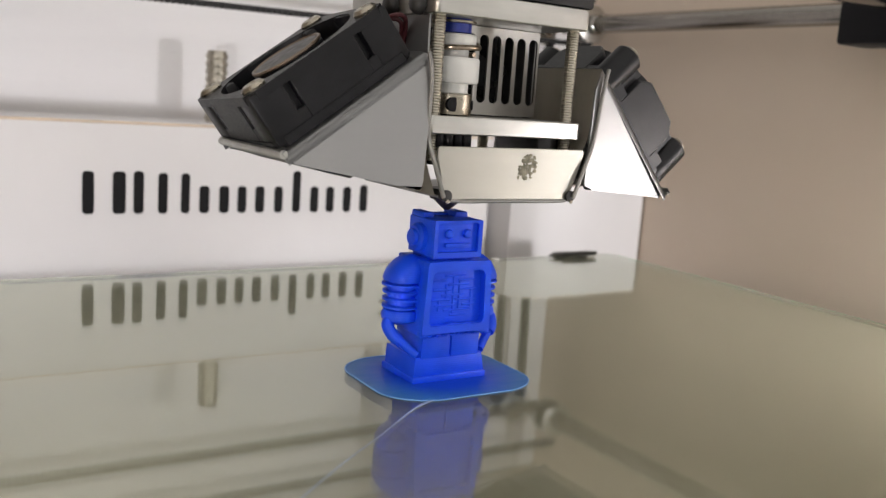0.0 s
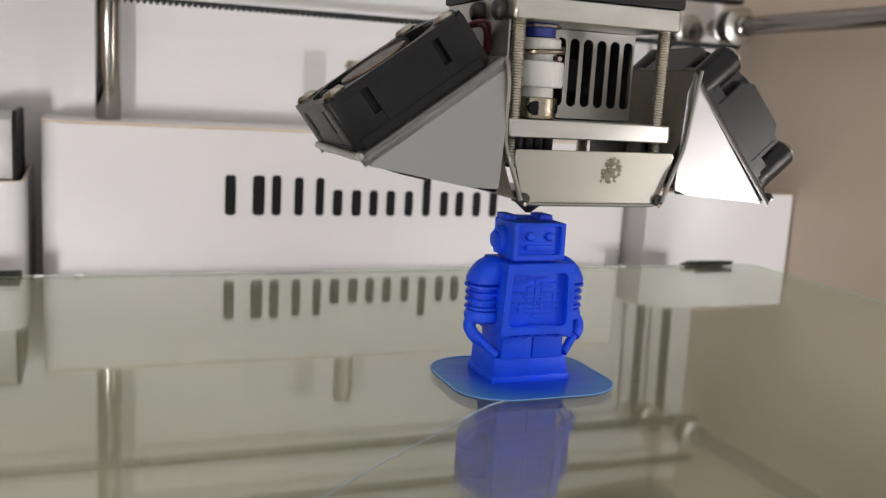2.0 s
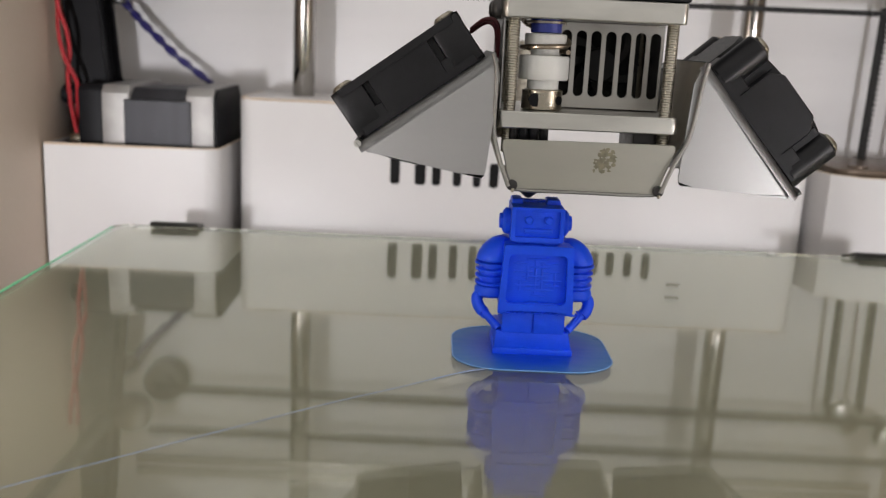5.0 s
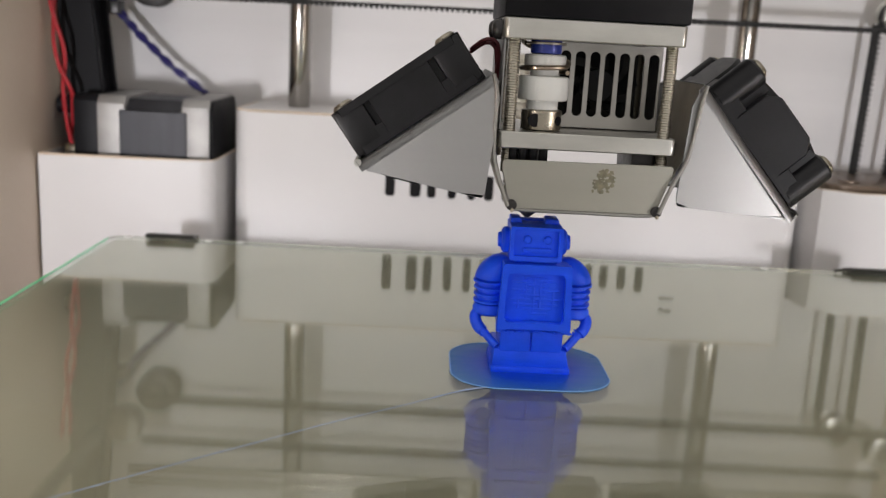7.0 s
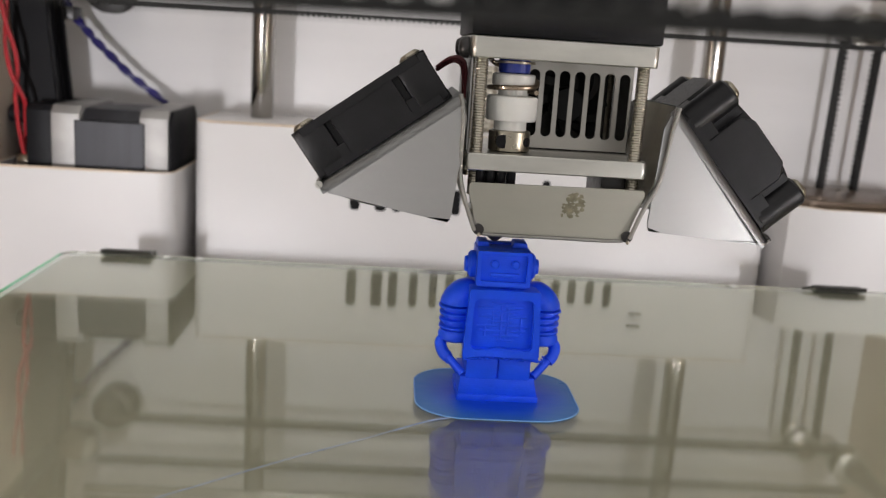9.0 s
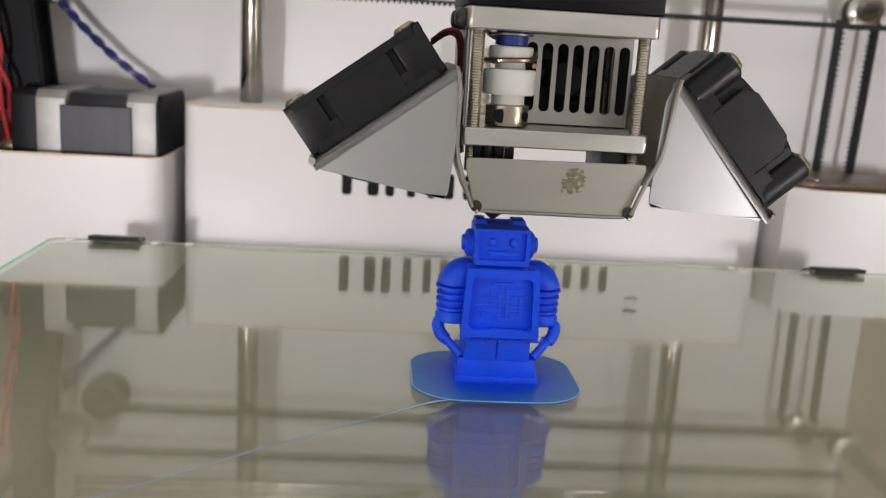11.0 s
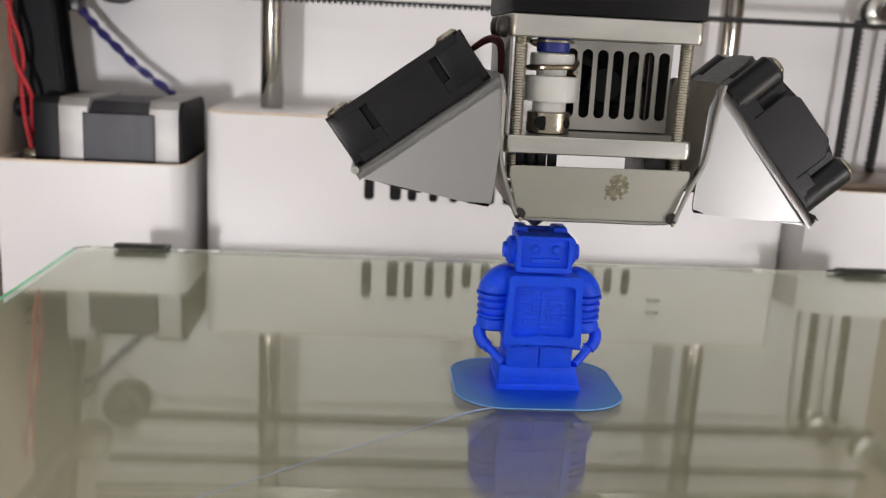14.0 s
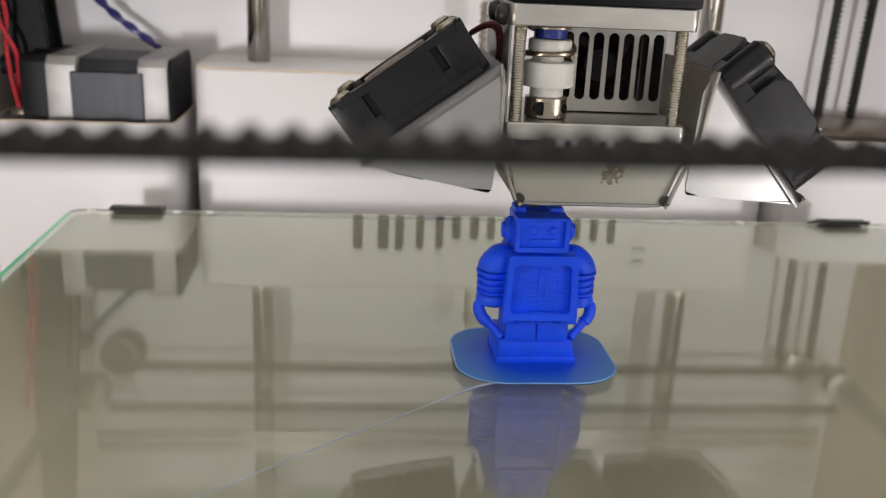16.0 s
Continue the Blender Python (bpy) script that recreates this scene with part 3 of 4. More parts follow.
# hot end between the plates
hx, hy = -0.27 + HX, 0.42 + HY
bm = lathe(bmesh.new(), [(0.21, 3.042), (0.245, 3.055), (0.245, 3.275), (0.21, 3.29)], (hx, hy, 0), None, 28)
coupler = part("coupler", bm, M_NICKEL, head, "nickel plated coupler")
# black discs carry the shade inside the coupler's two holes
bm = lathe(bmesh.new(), [(0.08, -0.04), (0.08, 0.012), (0.04, 0.013), (0.04, 0.014)], (hx - 0.10, hy - 0.222, 3.165), turned("X", 90), 16)
part("hole_disc", bm, M_BLACK, coupler)
bm = lathe(bmesh.new(), [(0.055, -0.04), (0.055, 0.012), (0.03, 0.013), (0.03, 0.014)], (hx + 0.185, hy - 0.16, 3.165), turned("Z", 49) @ turned("X", 90), 16)
part("hole_disc", bm, M_BLACK, coupler)
bm = lathe(bmesh.new(), [(0.19, 3.28), (0.19, 3.395), (0.285, 3.40), (0.30, 3.42), (0.30, 3.66), (0.285, 3.68), (0.17, 3.685), (0.17, 3.79), (0.235, 3.795), (0.25, 3.81), (0.25, 3.92), (0.235, 3.935), (0.14, 3.94)], (hx, hy, 0), None, 32)
part("ptfe_coupler", bm, M_PTFE, head, "white plastic isolator")
bm = bmesh.new()
tube(bm, [(hx + 0.28 * math.cos(a), hy + 0.28 * math.sin(a), 3.73 + 0.30 * max(0.0, min(1.0, (a / (2 * math.pi) - 0.9) / 0.7)) + 0.012 * a) for a in [2 * math.pi * 2.6 * k / 70 for k in range(71)]], 0.03, 8, 2)
part("spring", bm, M_SPRING, head, "bronze coil spring")
part("blue_ring", lathe(bmesh.new(), [(0.16, 3.94), (0.185, 3.95), (0.185, 4.10), (0.16, 4.105)], (hx, hy, 0), None, 24), M_BLUECAP, head, "blue plastic ring")
part("washer", lathe(bmesh.new(), [(0.23, 4.05), (0.24, 4.055), (0.24, 4.075), (0.23, 4.08)], (hx, hy, 0), None, 24), M_NICKEL, head)


def slotted_sheet(x0, x1, z0, z1, y, count, slot_w, sz0, sz1, t=0.03):
    """A sheet with a row of upright slots with round ends, cut through."""
    bm = bmesh.new()
    pitch = (x1 - x0) / count
    for i in range(count):
        a, b = x0 + i * pitch, x0 + (i + 1) * pitch
        cx, r = (a + b) / 2, slot_w / 2
        inner, outer = [], []
        for k in range(24):
            ang = 2 * math.pi * k / 24
            c, s = math.cos(ang), math.sin(ang) + 1e-9
            inner.append((cx + r * c, (sz1 - r if s > 0 else sz0 + r) + r * s))
            m = max(abs(c), abs(s))
            outer.append((cx + pitch / 2 * c / m, (sz1 - r) + (z1 - sz1 + r) * s / m if s > 0 else (sz0 + r) + (sz0 + r - z0) * s / m))
        rings = [[bm.verts.new((u, yy, v)) for u, v in o] for o, yy in ((outer, y), (inner, y), (inner, y + t), (outer, y + t))]
        for q in range(3):
            for k in range(24):
                j = (k + 1) % 24
                bm.faces.new((rings[q][k], rings[q][j], rings[q + 1][j], rings[q + 1][k]))
    bmesh.ops.remove_doubles(bm, verts=bm.verts, dist=1e-4)
    return bm


bm = slotted_sheet(-0.06 + HX, 1.225 + HX, 3.06, 4.09, 0.80 + HY, 7, 0.128, 3.20, 4.00)
guard = part("slotted_guard", bm, M_GUARD, head, "steel guard with seven upright slots", smooth=False)
bm = hbox(bmesh.new(), (-0.20, 0.80, 3.06), (-0.062, 0.83, 4.09), 0.004, 1)
part("guard_flange", bm, M_GUARD, guard)
part("cooling_block", hbox(bmesh.new(), (-0.20, 1.50, 3.05), (1.09, 1.85, 4.09), 0.02), M_DARK, head, "dark finned cooling block")
rear_fan = part("rear_fan", lathe(bmesh.new(), [(0.20, 0.0), (0.22, 0.02), (0.22, 0.26), (0.20, 0.28)], hp(0.52, 1.40, 3.58), turned("X", 90), 24), M_FAN, head, "small black fan behind the slots")
for k in range(7):
    b = bmesh.new()
    rows = []
    for q in range(5):
        r, a = 0.21 + 0.075 * q, 0.16 * q
        rows.append([b.verts.new((r * math.cos(a + w), r * math.sin(a + w), z)) for w, z in ((0.0, 0.24), (0.28, 0.13), (0.52, 0.04))])
    for lo, hi in zip(rows, rows[1:]):
        for q in range(2):
            b.faces.new((lo[q], lo[q + 1], hi[q + 1], hi[q]))
    bmesh.ops.solidify(b, geom=b.faces[:], thickness=0.012)
    b.transform(Matrix.Translation(hp(0.52, 1.40, 3.58)) @ turned("X", 90) @ Matrix.Rotation(2 * math.pi * k / 7 + 0.3, 4, "Z"))
    part("fan_blade", b, M_BLADE, rear_fan)
part("side_sheet", hbox(bmesh.new(), (-0.80, 0.10, 3.045), (-0.775, 1.85, 4.095), 0.006, 1), M_STEEL, head)
part("side_sheet", hbox(bmesh.new(), (1.235, 0.9, 3.045), (1.26, 1.85, 4.095), 0.006, 1), M_STEEL, head)
for at in ((-0.83, 0.25, 4.20), (-0.83, 0.85, 4.20)):
    bm = lathe(bmesh.new(), [(0.12, 0.0), (0.12, 0.05), (0.09, 0.10), (0.05, 0.115)], hp(*at), turned("Y", -90), 18)
    part("side_bolt", bm, M_DARK, head, "dark domed bolt")

# sheet shroud below the lower plate
bm = bmesh.new()
fold = [(x + HX, z) for x, z in ((-0.755, 2.70), (-0.735, 2.725), (1.235, 2.74), (1.255, 2.715), (1.255, 2.66), (1.11, 2.21), (1.05, 2.15), (-0.56, 2.15), (-0.64, 2.20), (-0.755, 2.62))]
prism(bm, fold, -0.175 + HY, -0.14 + HY, 0.008, 1)
for v in bm.verts:
    v.co.y += 0.02 * (2.74 - v.co.z) / 0.55
shroud = part("front_shroud", bm, M_SHROUD, head, "bent sheet steel shroud with glue residue")
bm = bmesh.new()
hbox(bm, (-0.60, -0.12, 2.15), (1.10, 1.75, 2.175), 0.006, 1)
part("bottom_sheet", bm, M_STEEL, shroud)
bm = bmesh.new()
tube(bm, [hp(-0.70, -0.13, 2.42), hp(-0.64, -0.15, 2.22), hp(-0.57, -0.155, 2.14), hp(0.2, -0.155, 2.135), hp(1.03, -0.155, 2.14), hp(1.09, -0.12, 2.22)], 0.02, 10, 4)
part("rolled_edge", bm, M_RAW, shroud, "bright rolled lower edge")
# dark discs stand in for the shaded corner gaps, beads for their bright dots
for x in (-0.615, 1.10):
    bm = lathe(bmesh.new(), [(0.04, -0.05), (0.065, -0.04), (0.065, 0.04), (0.04, 0.045)], hp(x, -0.15, 2.195), turned("X", 90), 16)
    part("corner_gap_disc", bm, M_DARK, shroud)
    bm = lathe(bmesh.new(), [(0.010, -0.024), (0.022, -0.012), (0.022, 0.012), (0.010, 0.024)], hp(x + 0.01, -0.19, 2.135), None, 12)
    part("bright_bead", bm, M_NICKEL, shroud)
bm = bmesh.new()
rng = random.Random(11)
for k in range(95):
    cx, cz = 0.45 + rng.uniform(-0.115, 0.115), 2.53 + rng.uniform(-0.135, 0.135)
    if rng.random() < 1.6 * (abs(cx - 0.45) / 0.115) ** 3 * (abs(cz - 2.53) / 0.135):
        continue
    cx += (cz - 2.53) * 0.25
    w, h = rng.uniform(0.010, 0.036), rng.uniform(0.010, 0.028)
    ringp = []
    for q in range(11):
        a, f = 2 * math.pi * q / 11, rng.uniform(0.7, 1.2)
        ringp.append((cx + w * f * math.cos(a) + HX, cz + h * f * math.sin(a)))
    b = bmesh.new()
    prism(b, ringp, 0, 0.004, 0.0)
    lift = 0.0025 * rng.random()
    for v in b.verts:
        v.co.y += -0.177 - lift + HY + 0.02 * (2.74 - v.co.z) / 0.55
    join(bm, b)
part("glue_residue", bm, M_GLUE, shroud, "yellowish glue residue")

bm = bmesh.new()
hbox(bm, (-0.66, 0.15, 2.50), (-0.30, 1.0, 2.84), 0.02)
part("heater_block", bm, M_DARK, head, "dark heater block")
bm = bmesh.new()
hbox(bm, (0.82, 0.15, 2.50), (1.14, 1.0, 2.84), 0.02)
part("heater_block", bm, M_DARK, head, "dark heater block")
for k in range(4):
    part("standoff", lathe(bmesh.new(), [(0.05, 2.70), (0.055, 2.71), (0.055, 2.845), (0.05, 2.85)], hp(-0.62 + 0.12 * k, 0.05, 0), None, 12), M_BLACK, head)
bm = lathe(bmesh.new(), [(0.03, 2.0), (0.035, 2.005), (0.17, 2.12), (0.20, 2.125), (0.20, 2.24)], hp(-0.38, 0.17, 0), None, 20)
part("nozzle", bm, M_NOZZLE, head, "dark brass nozzle")


def fan_bracket(apex, low, foot, y0, y1, sgn):
    """A folded sheet duct: a triangular cheek at the front and back, joined by a sloping face with a rounded fold."""
    bracket_bm = bmesh.new()
    RF = 0.12
    a2, l2 = V(apex), V(low)
    way = (l2 - a2).normalized()
    out = V((way.y, -way.x)) * sgn
    if out.y < 0:
        out = -out
    # front cheek, as a thin sheet of its own plane
    def cheek(pa, pl, pf, t):
        b = bmesh.new()
        a, l, f = V(hp(*pa)), V(hp(*pl)), V(hp(*pf))
        a, l = a - V((out.x, 0, out.y)) * RF, l - V((out.x, 0, out.y)) * RF
        mid_low = l.lerp(f, 0.10) + V((0, 0, 0.005))
        mid_apex = a.lerp(f, 0.12)
        wide_foot = f.lerp(l, 0.03)
        up_foot = f.lerp(a, 0.04)
        pts = [a.lerp(l, 0.0), a.lerp(l, 1.0), mid_low, wide_foot, up_foot, mid_apex + V((-sgn * 0.05, 0, 0))]
        face = b.faces.new([b.verts.new(p) for p in pts])
        bmesh.ops.bevel(b, geom=face.verts[1:5], offset=0.045, segments=3, profile=0.5, affect="VERTICES")
        ext = bmesh.ops.extrude_face_region(b, geom=b.faces[:])
        bmesh.ops.translate(b, verts=[g for g in ext["geom"] if isinstance(g, bmesh.types.BMVert)], vec=(0, t, 0))
        bmesh.ops.recalc_face_normals(b, faces=b.faces)
        bevel(b, b.edges[:], 0.006, 1)
        join(bracket_bm, b)
    if sgn < 0:
        cheek((apex[0], y0, apex[1]), (low[0], y0 + 0.01, low[1]), (foot[0], y0 - 0.14, foot[1]), 0.03)
    else:
        cheek((apex[0], y0 - 0.01, apex[1]), (low[0], y0 + 0.04, low[1]), (foot[0], y0 - 0.06, foot[1]), 0.03)
    cheek((apex[0], y1, apex[1]), (low[0], y1, low[1]), (foot[0], y1, foot[1]), 0.03)
    # sloping face with a fold of radius 0.06 along its front and back edge
    a, l = a2 - out * RF, l2 - out * RF
    b = bmesh.new()
    prof = [(y0, 0.0)] + [(y0 + RF - RF * math.cos(radians(q)), RF * math.sin(radians(q))) for q in (12, 24, 36, 48, 60, 75, 90)]
    prof += [(y1 + 0.03 - p[0] + y0, p[1]) for p in prof[::-1]]
    rows = []
    for s in (-0.03, (l - a).length + 0.03):
        p = a + way * s
        rows.append([b.verts.new(hp(p.x + out.x * h, y, p.y + out.y * h)) for y, h in prof])
    for k in range(len(prof) - 1):
        b.faces.new((rows[0][k], rows[0][k + 1], rows[1][k + 1], rows[1][k]))
    solid = bmesh.ops.solidify(b, geom=b.faces[:], thickness=0.022)
    join(bracket_bm, b)
    return bracket_bm


def bracket_parts(parent, apex, low, foot, inner_foot, y0, y1, sgn):
    br = part("fan_bracket", fan_bracket(apex, low, foot, y0, y1, sgn), M_STEEL, parent, "bent sheet steel fan bracket")
    # inner sheet rising from the shroud to the apex
    bm = bmesh.new()
    mid = ((inner_foot[0] * 0.45 + apex[0] * 0.55) + HX, inner_foot[1] * 0.55 + apex[1] * 0.45)
    line = [V((inner_foot[0] + HX, 0, inner_foot[1])), V((inner_foot[0] + HX + sgn * 0.13, 0, inner_foot[1] + 0.35)), V((mid[0] + sgn * 0.05, 0, mid[1])), V((apex[0] + HX - sgn * 0.07, 0, apex[1] - 0.25)), V((apex[0] + HX - sgn * 0.02, 0, apex[1] + 0.01))]
    rows = [[bm.verts.new((p.x, y, p.z)) for y in (y0 + HY + 0.06, y1 + HY - 0.1)] for p in line]
    for q in range(len(rows) - 1):
        bm.faces.new((rows[q][0], rows[q][1], rows[q + 1][1], rows[q + 1][0]))
    bmesh.ops.solidify(bm, geom=bm.faces[:], thickness=0.045)
    part("inner_sheet", bm, M_INNER, br)
    # rounded raw edge of the inner sheet, in front of the cheek
    bm = bmesh.new()
    yf = y0 + HY - 0.05
    rim = [V((p.x, yf - (0.07 if k < 2 else 0.0), p.z)) for k, p in enumerate(line)]
    tube(bm, rim, 0.025, 10)
    part("sheet_edge", bm, M_RAW, br, "bright rounded sheet edge")
    # floor strip with a curled lip
    drop = 0.65 if sgn < 0 else 0.4
    bm = bmesh.new()
    l, f = V((low[0] + HX, 0, low[1])), V((foot[0] + HX, 0, foot[1]))
    rows = [[bm.verts.new((p.x, y, p.z)) for y in (y0 + HY + 0.0, y1 + HY)] for p in (l + V((-sgn * 0.02, 0, 0.06)), l + V((sgn * 0.03, 0, 0.0)), l.lerp(f, 0.02) + V((0, 0, -0.07 * drop)), l.lerp(f, 0.12) + V((0, 0, -0.10 * drop)), l.lerp(f, 0.3) + V((0, 0, -0.115 * drop)), l.lerp(f, 0.48) + V((0, 0, -0.10 * drop)), l.lerp(f, 0.5) + V((0, 0, -0.05 * drop)))]
    for q in range(len(rows) - 1):
        bm.faces.new((rows[q][0], rows[q][1], rows[q + 1][1], rows[q + 1][0]))
    bmesh.ops.solidify(bm, geom=bm.faces[:], thickness=0.024)
    part("bottom_lip", bm, M_STEEL, br)
    bm = bmesh.new()
    tube(bm, [l + V((sgn * 0.01, y0 + HY + 0.02, -0.01)), l + V((sgn * 0.02, (y0 + y1) / 2 + HY, -0.01)), l + V((sgn * 0.01, y1 + HY, -0.01))], 0.045 if sgn < 0 else 0.016, 10)
    part("curled_lip", bm, M_ALU, br, "bright curled sheet lip")


bracket_parts(head, (-0.93, 3.68), (-2.43, 2.59), (-0.94, 2.25), (-0.66, 2.18), -0.07, 1.75, -1)
bracket_parts(head, (1.57, 3.68), (2.80, 2.23), (1.32, 2.27), (1.12, 2.18), -0.09, 1.75, 1)


def square_fan(parent, m, size, thick, lobed=False):
    """A square axial fan lying on local z = 0: flanged frame with corner posts, round throat, hub and blades, four screws."""
    h = size / 2
    flanges = []
    # flanges with a round throat
    R, n = h * 0.90, 48
    for z0, z1 in ((0.0, thick * 0.16), (thick * 0.84, thick)):
        bm = bmesh.new()
        rings = []
        sq = []
        for k in range(n):
            a = 2 * math.pi * (k + 0.5) / n
            c, s = math.cos(a), math.sin(a)
            q = max(abs(c), abs(s))
            x, y = h * c / q, h * s / q
            lim = h - 0.12
            if abs(x) > lim and abs(y) > lim:
                d = V((abs(x) - lim, abs(y) - lim)).normalized() * 0.12
                x, y = math.copysign(lim + d.x, x), math.copysign(lim + d.y, y)
            if lobed and z0 > 0:
                x, y = min(h, R * 1.10) * c, min(h, R * 1.10) * s
            sq.append((x, y))
        for pts, z in ((sq, z0), (sq, z1), ([(R * math.cos(2 * math.pi * (k + 0.5) / n), R * math.sin(2 * math.pi * (k + 0.5) / n)) for k in range(n)], z1), ([(R * math.cos(2 * math.pi * (k + 0.5) / n), R * math.sin(2 * math.pi * (k + 0.5) / n)) for k in range(n)], z0)):
            rings.append([bm.verts.new((x, y, z)) for x, y in pts])
        for q in range(4):
            for k in range(n):
                j = (k + 1) % n
                bm.faces.new((rings[q][k], rings[q][j], rings[(q + 1) % 4][j], rings[(q + 1) % 4][k]))
        bm.transform(m)
        flanges.append(bm)
    bm = bmesh.new()
    # throat wall
    lo = [[bm.verts.new((r * math.cos(2 * math.pi * k / n), r * math.sin(2 * math.pi * k / n), z)) for k in range(n)] for r, z in ((R, 0.02), (R, thick - 0.02), (R * 1.04, thick - 0.02), (R * 1.04, 0.02))]
    for q in range(4):
        for k in range(n):
            j = (k + 1) % n
            bm.faces.new((lo[q][k], lo[q][j], lo[(q + 1) % 4][j], lo[(q + 1) % 4][k]))
    bm.transform(m)
    fan = part("cooling_fan", bm, M_FAN, parent, "square black plastic cooling fan")
    for flange in flanges:
        part("flange", flange, M_FAN, fan)
    # side blocks and corner posts with notches between them
    w, c = (size * 0.25, 0.30) if lobed else (size * 0.235, 0.40)
    for k in range(4):
        rot = m @ Matrix.Rotation(math.pi / 2 * k, 4, "Z")
        block, post = bmesh.new(), bmesh.new()
        if lobed:
            prism(block, [(-w, thick * 0.05), (w, thick * 0.05), (w, thick * 0.80), (w - 0.14, thick * 1.02), (-w + 0.14, thick * 1.02), (-w, thick * 0.80)], h - 0.22, h - 0.01, 0.02, 1, "y")
            lathe(post, [(0.16, thick * 0.03), (0.19, thick * 0.08), (0.19, thick * 0.95), (0.16, thick * 1.0)], (h - 0.18, h - 0.18, 0), None, 18)
        else:
            box(block, (-w, h - 0.12, thick * 0.03), (w, h - 0.012, thick * 0.985), 0.012, 1)
            box(post, (h - c, h - c, thick * 0.02), (h - 0.008, h - 0.008, thick * 0.985), 0.05, 2)
        for x0, x1 in ((w - 0.01, h - 0.25), (-h + 0.25, -w + 0.01)):
            ledge = box(bmesh.new(), (x0, h - 0.10, thick * 0.03), (x1, h - 0.014, thick * 0.38), 0.008, 1)
            web = box(bmesh.new(), (x0, h - 0.16, thick * 0.03), (x1, h - 0.10, thick * 0.95), 0.008, 1)
            ledge.transform(rot)
            web.transform(rot)
            part("notch_ledge", ledge, M_FAN, fan)
            part("notch_web", web, M_FAN, fan)
        block.transform(rot)
        post.transform(rot)
        part("side_block", block, M_FAN, fan)
        part("corner_post", post, M_FAN, fan)
    bm = bmesh.new()
    lathe(bm, [(h * 0.45, thick * 0.10), (h * 0.47, thick * 0.2), (h * 0.47, thick * 0.92), (h * 0.44, thick * 0.96)], (0, 0, 0), None, 30)
    bm.transform(m)
    part("rotor", bm, M_FAN, fan)
    for k in range(7):
        b = bmesh.new()
        q = [b.verts.new((h * r * math.cos(a), h * r * math.sin(a), z)) for r, a, z in ((0.44, 0.0, thick * 0.2), (0.85, -0.1, thick * 0.2), (0.85, 0.55, thick * 0.8), (0.44, 0.6, thick * 0.8))]
        b.faces.new(q)
        bmesh.ops.solidify(b, geom=b.faces[:], thickness=0.02)
        b.transform(m @ Matrix.Rotation(2 * math.pi * k / 7, 4, "Z"))
        part("fan_blade", b, M_FAN, fan)
    bm = lathe(bmesh.new(), [(h * 0.40, thick * 0.955), (h * 0.42, thick * 0.965), (h * 0.42, thick * 0.985), (h * 0.38, thick * 0.99)], (0, 0, 0), m, 30)
    part("hub_label", bm, M_DARK, fan, "dark hub label")
    bm = bmesh.new()
    tube(bm, [m @ V((h * 0.455 * math.cos(2 * math.pi * k / 32), h * 0.455 * math.sin(2 * math.pi * k / 32), thick * 0.97)) for k in range(33)], 0.022, 6, 1)
    part("hub_ring", bm, M_BRONZE, fan, "thin bronze ring round the hub")
    for sx in (-1, 1):
        for sy in (-1, 1):
            b = bmesh.new()
            lathe(b, [(0.13, thick - 0.005), (0.135, thick + 0.02), (0.10, thick + 0.055), (0.045, thick + 0.06), (0.03, thick + 0.045)], (sx * (h - 0.17), sy * (h - 0.17), 0), None, 18)
            b.transform(m)
            part("fan_screw", b, M_NICKEL, fan, "domed silver screw")
    return fan


def fan_pose(a, b, y_mid, lift):
    """Local x from a down to b in the xz plane, local z out of the slope."""
    a, b = V((a[0] + HX, 0, a[1])), V((b[0] + HX, 0, b[1]))
    x = (b - a).normalized()
    y = V((0, 1, 0))
    z = x.cross(y)
    if z.z < 0:
        y = -y
        z = x.cross(y)
    mid = (a + b) / 2 + V((0, y_mid + HY, 0)) + z * lift
    return Matrix((( x.x, y.x, z.x, mid.x), (x.y, y.y, z.y, mid.y), (x.z, y.z, z.z, mid.z), (0, 0, 0, 1)))


lean = Matrix.Translation((0, 0.89, 0)) @ Matrix.Rotation(radians(3.5), 4, "X") @ Matrix.Translation((0, -0.89, 0))
square_fan(head, fan_pose((-0.98, 3.645), (-2.43, 2.59), 0.93, 0.01) @ lean, 1.78, 0.62)
square_fan(head, fan_pose((1.62, 3.62), (2.84, 2.23), 1.0, 0.01), 1.80, 0.64, True)
bm = bmesh.new()
tube(bm, [hp(-1.15, 0.75, 3.95), hp(-1.02, 0.55, 4.06), hp(-0.90, 0.5, 4.07), hp(-0.83, 0.55, 3.95), hp(-0.80, 0.7, 3.5)], 0.026, 8)
tube(bm, [hp(-1.15, 0.82, 3.92), hp(-1.02, 0.62, 4.02), hp(-0.92, 0.56, 4.03), hp(-0.85, 0.6, 3.92), hp(-0.81, 0.75, 3.5)], 0.026, 8)
part("fan_wire", bm, M_MAROON, head, "dark red fan wires")

# ---- axes, belts and motors at the back ----


def plain_rod(name, a, b, r, material, label, category, group=""):
    bm = lathe(bmesh.new(), [(r * 0.93, 0.0), (r, r * 0.15), (r, (V(b) - V(a)).length - r * 0.15), (r * 0.93, (V(b) - V(a)).length)], (0, 0, 0), None, 32)
    bm.transform(to_line(a, b))
    return single(name, bm, material, a, label, category, group)


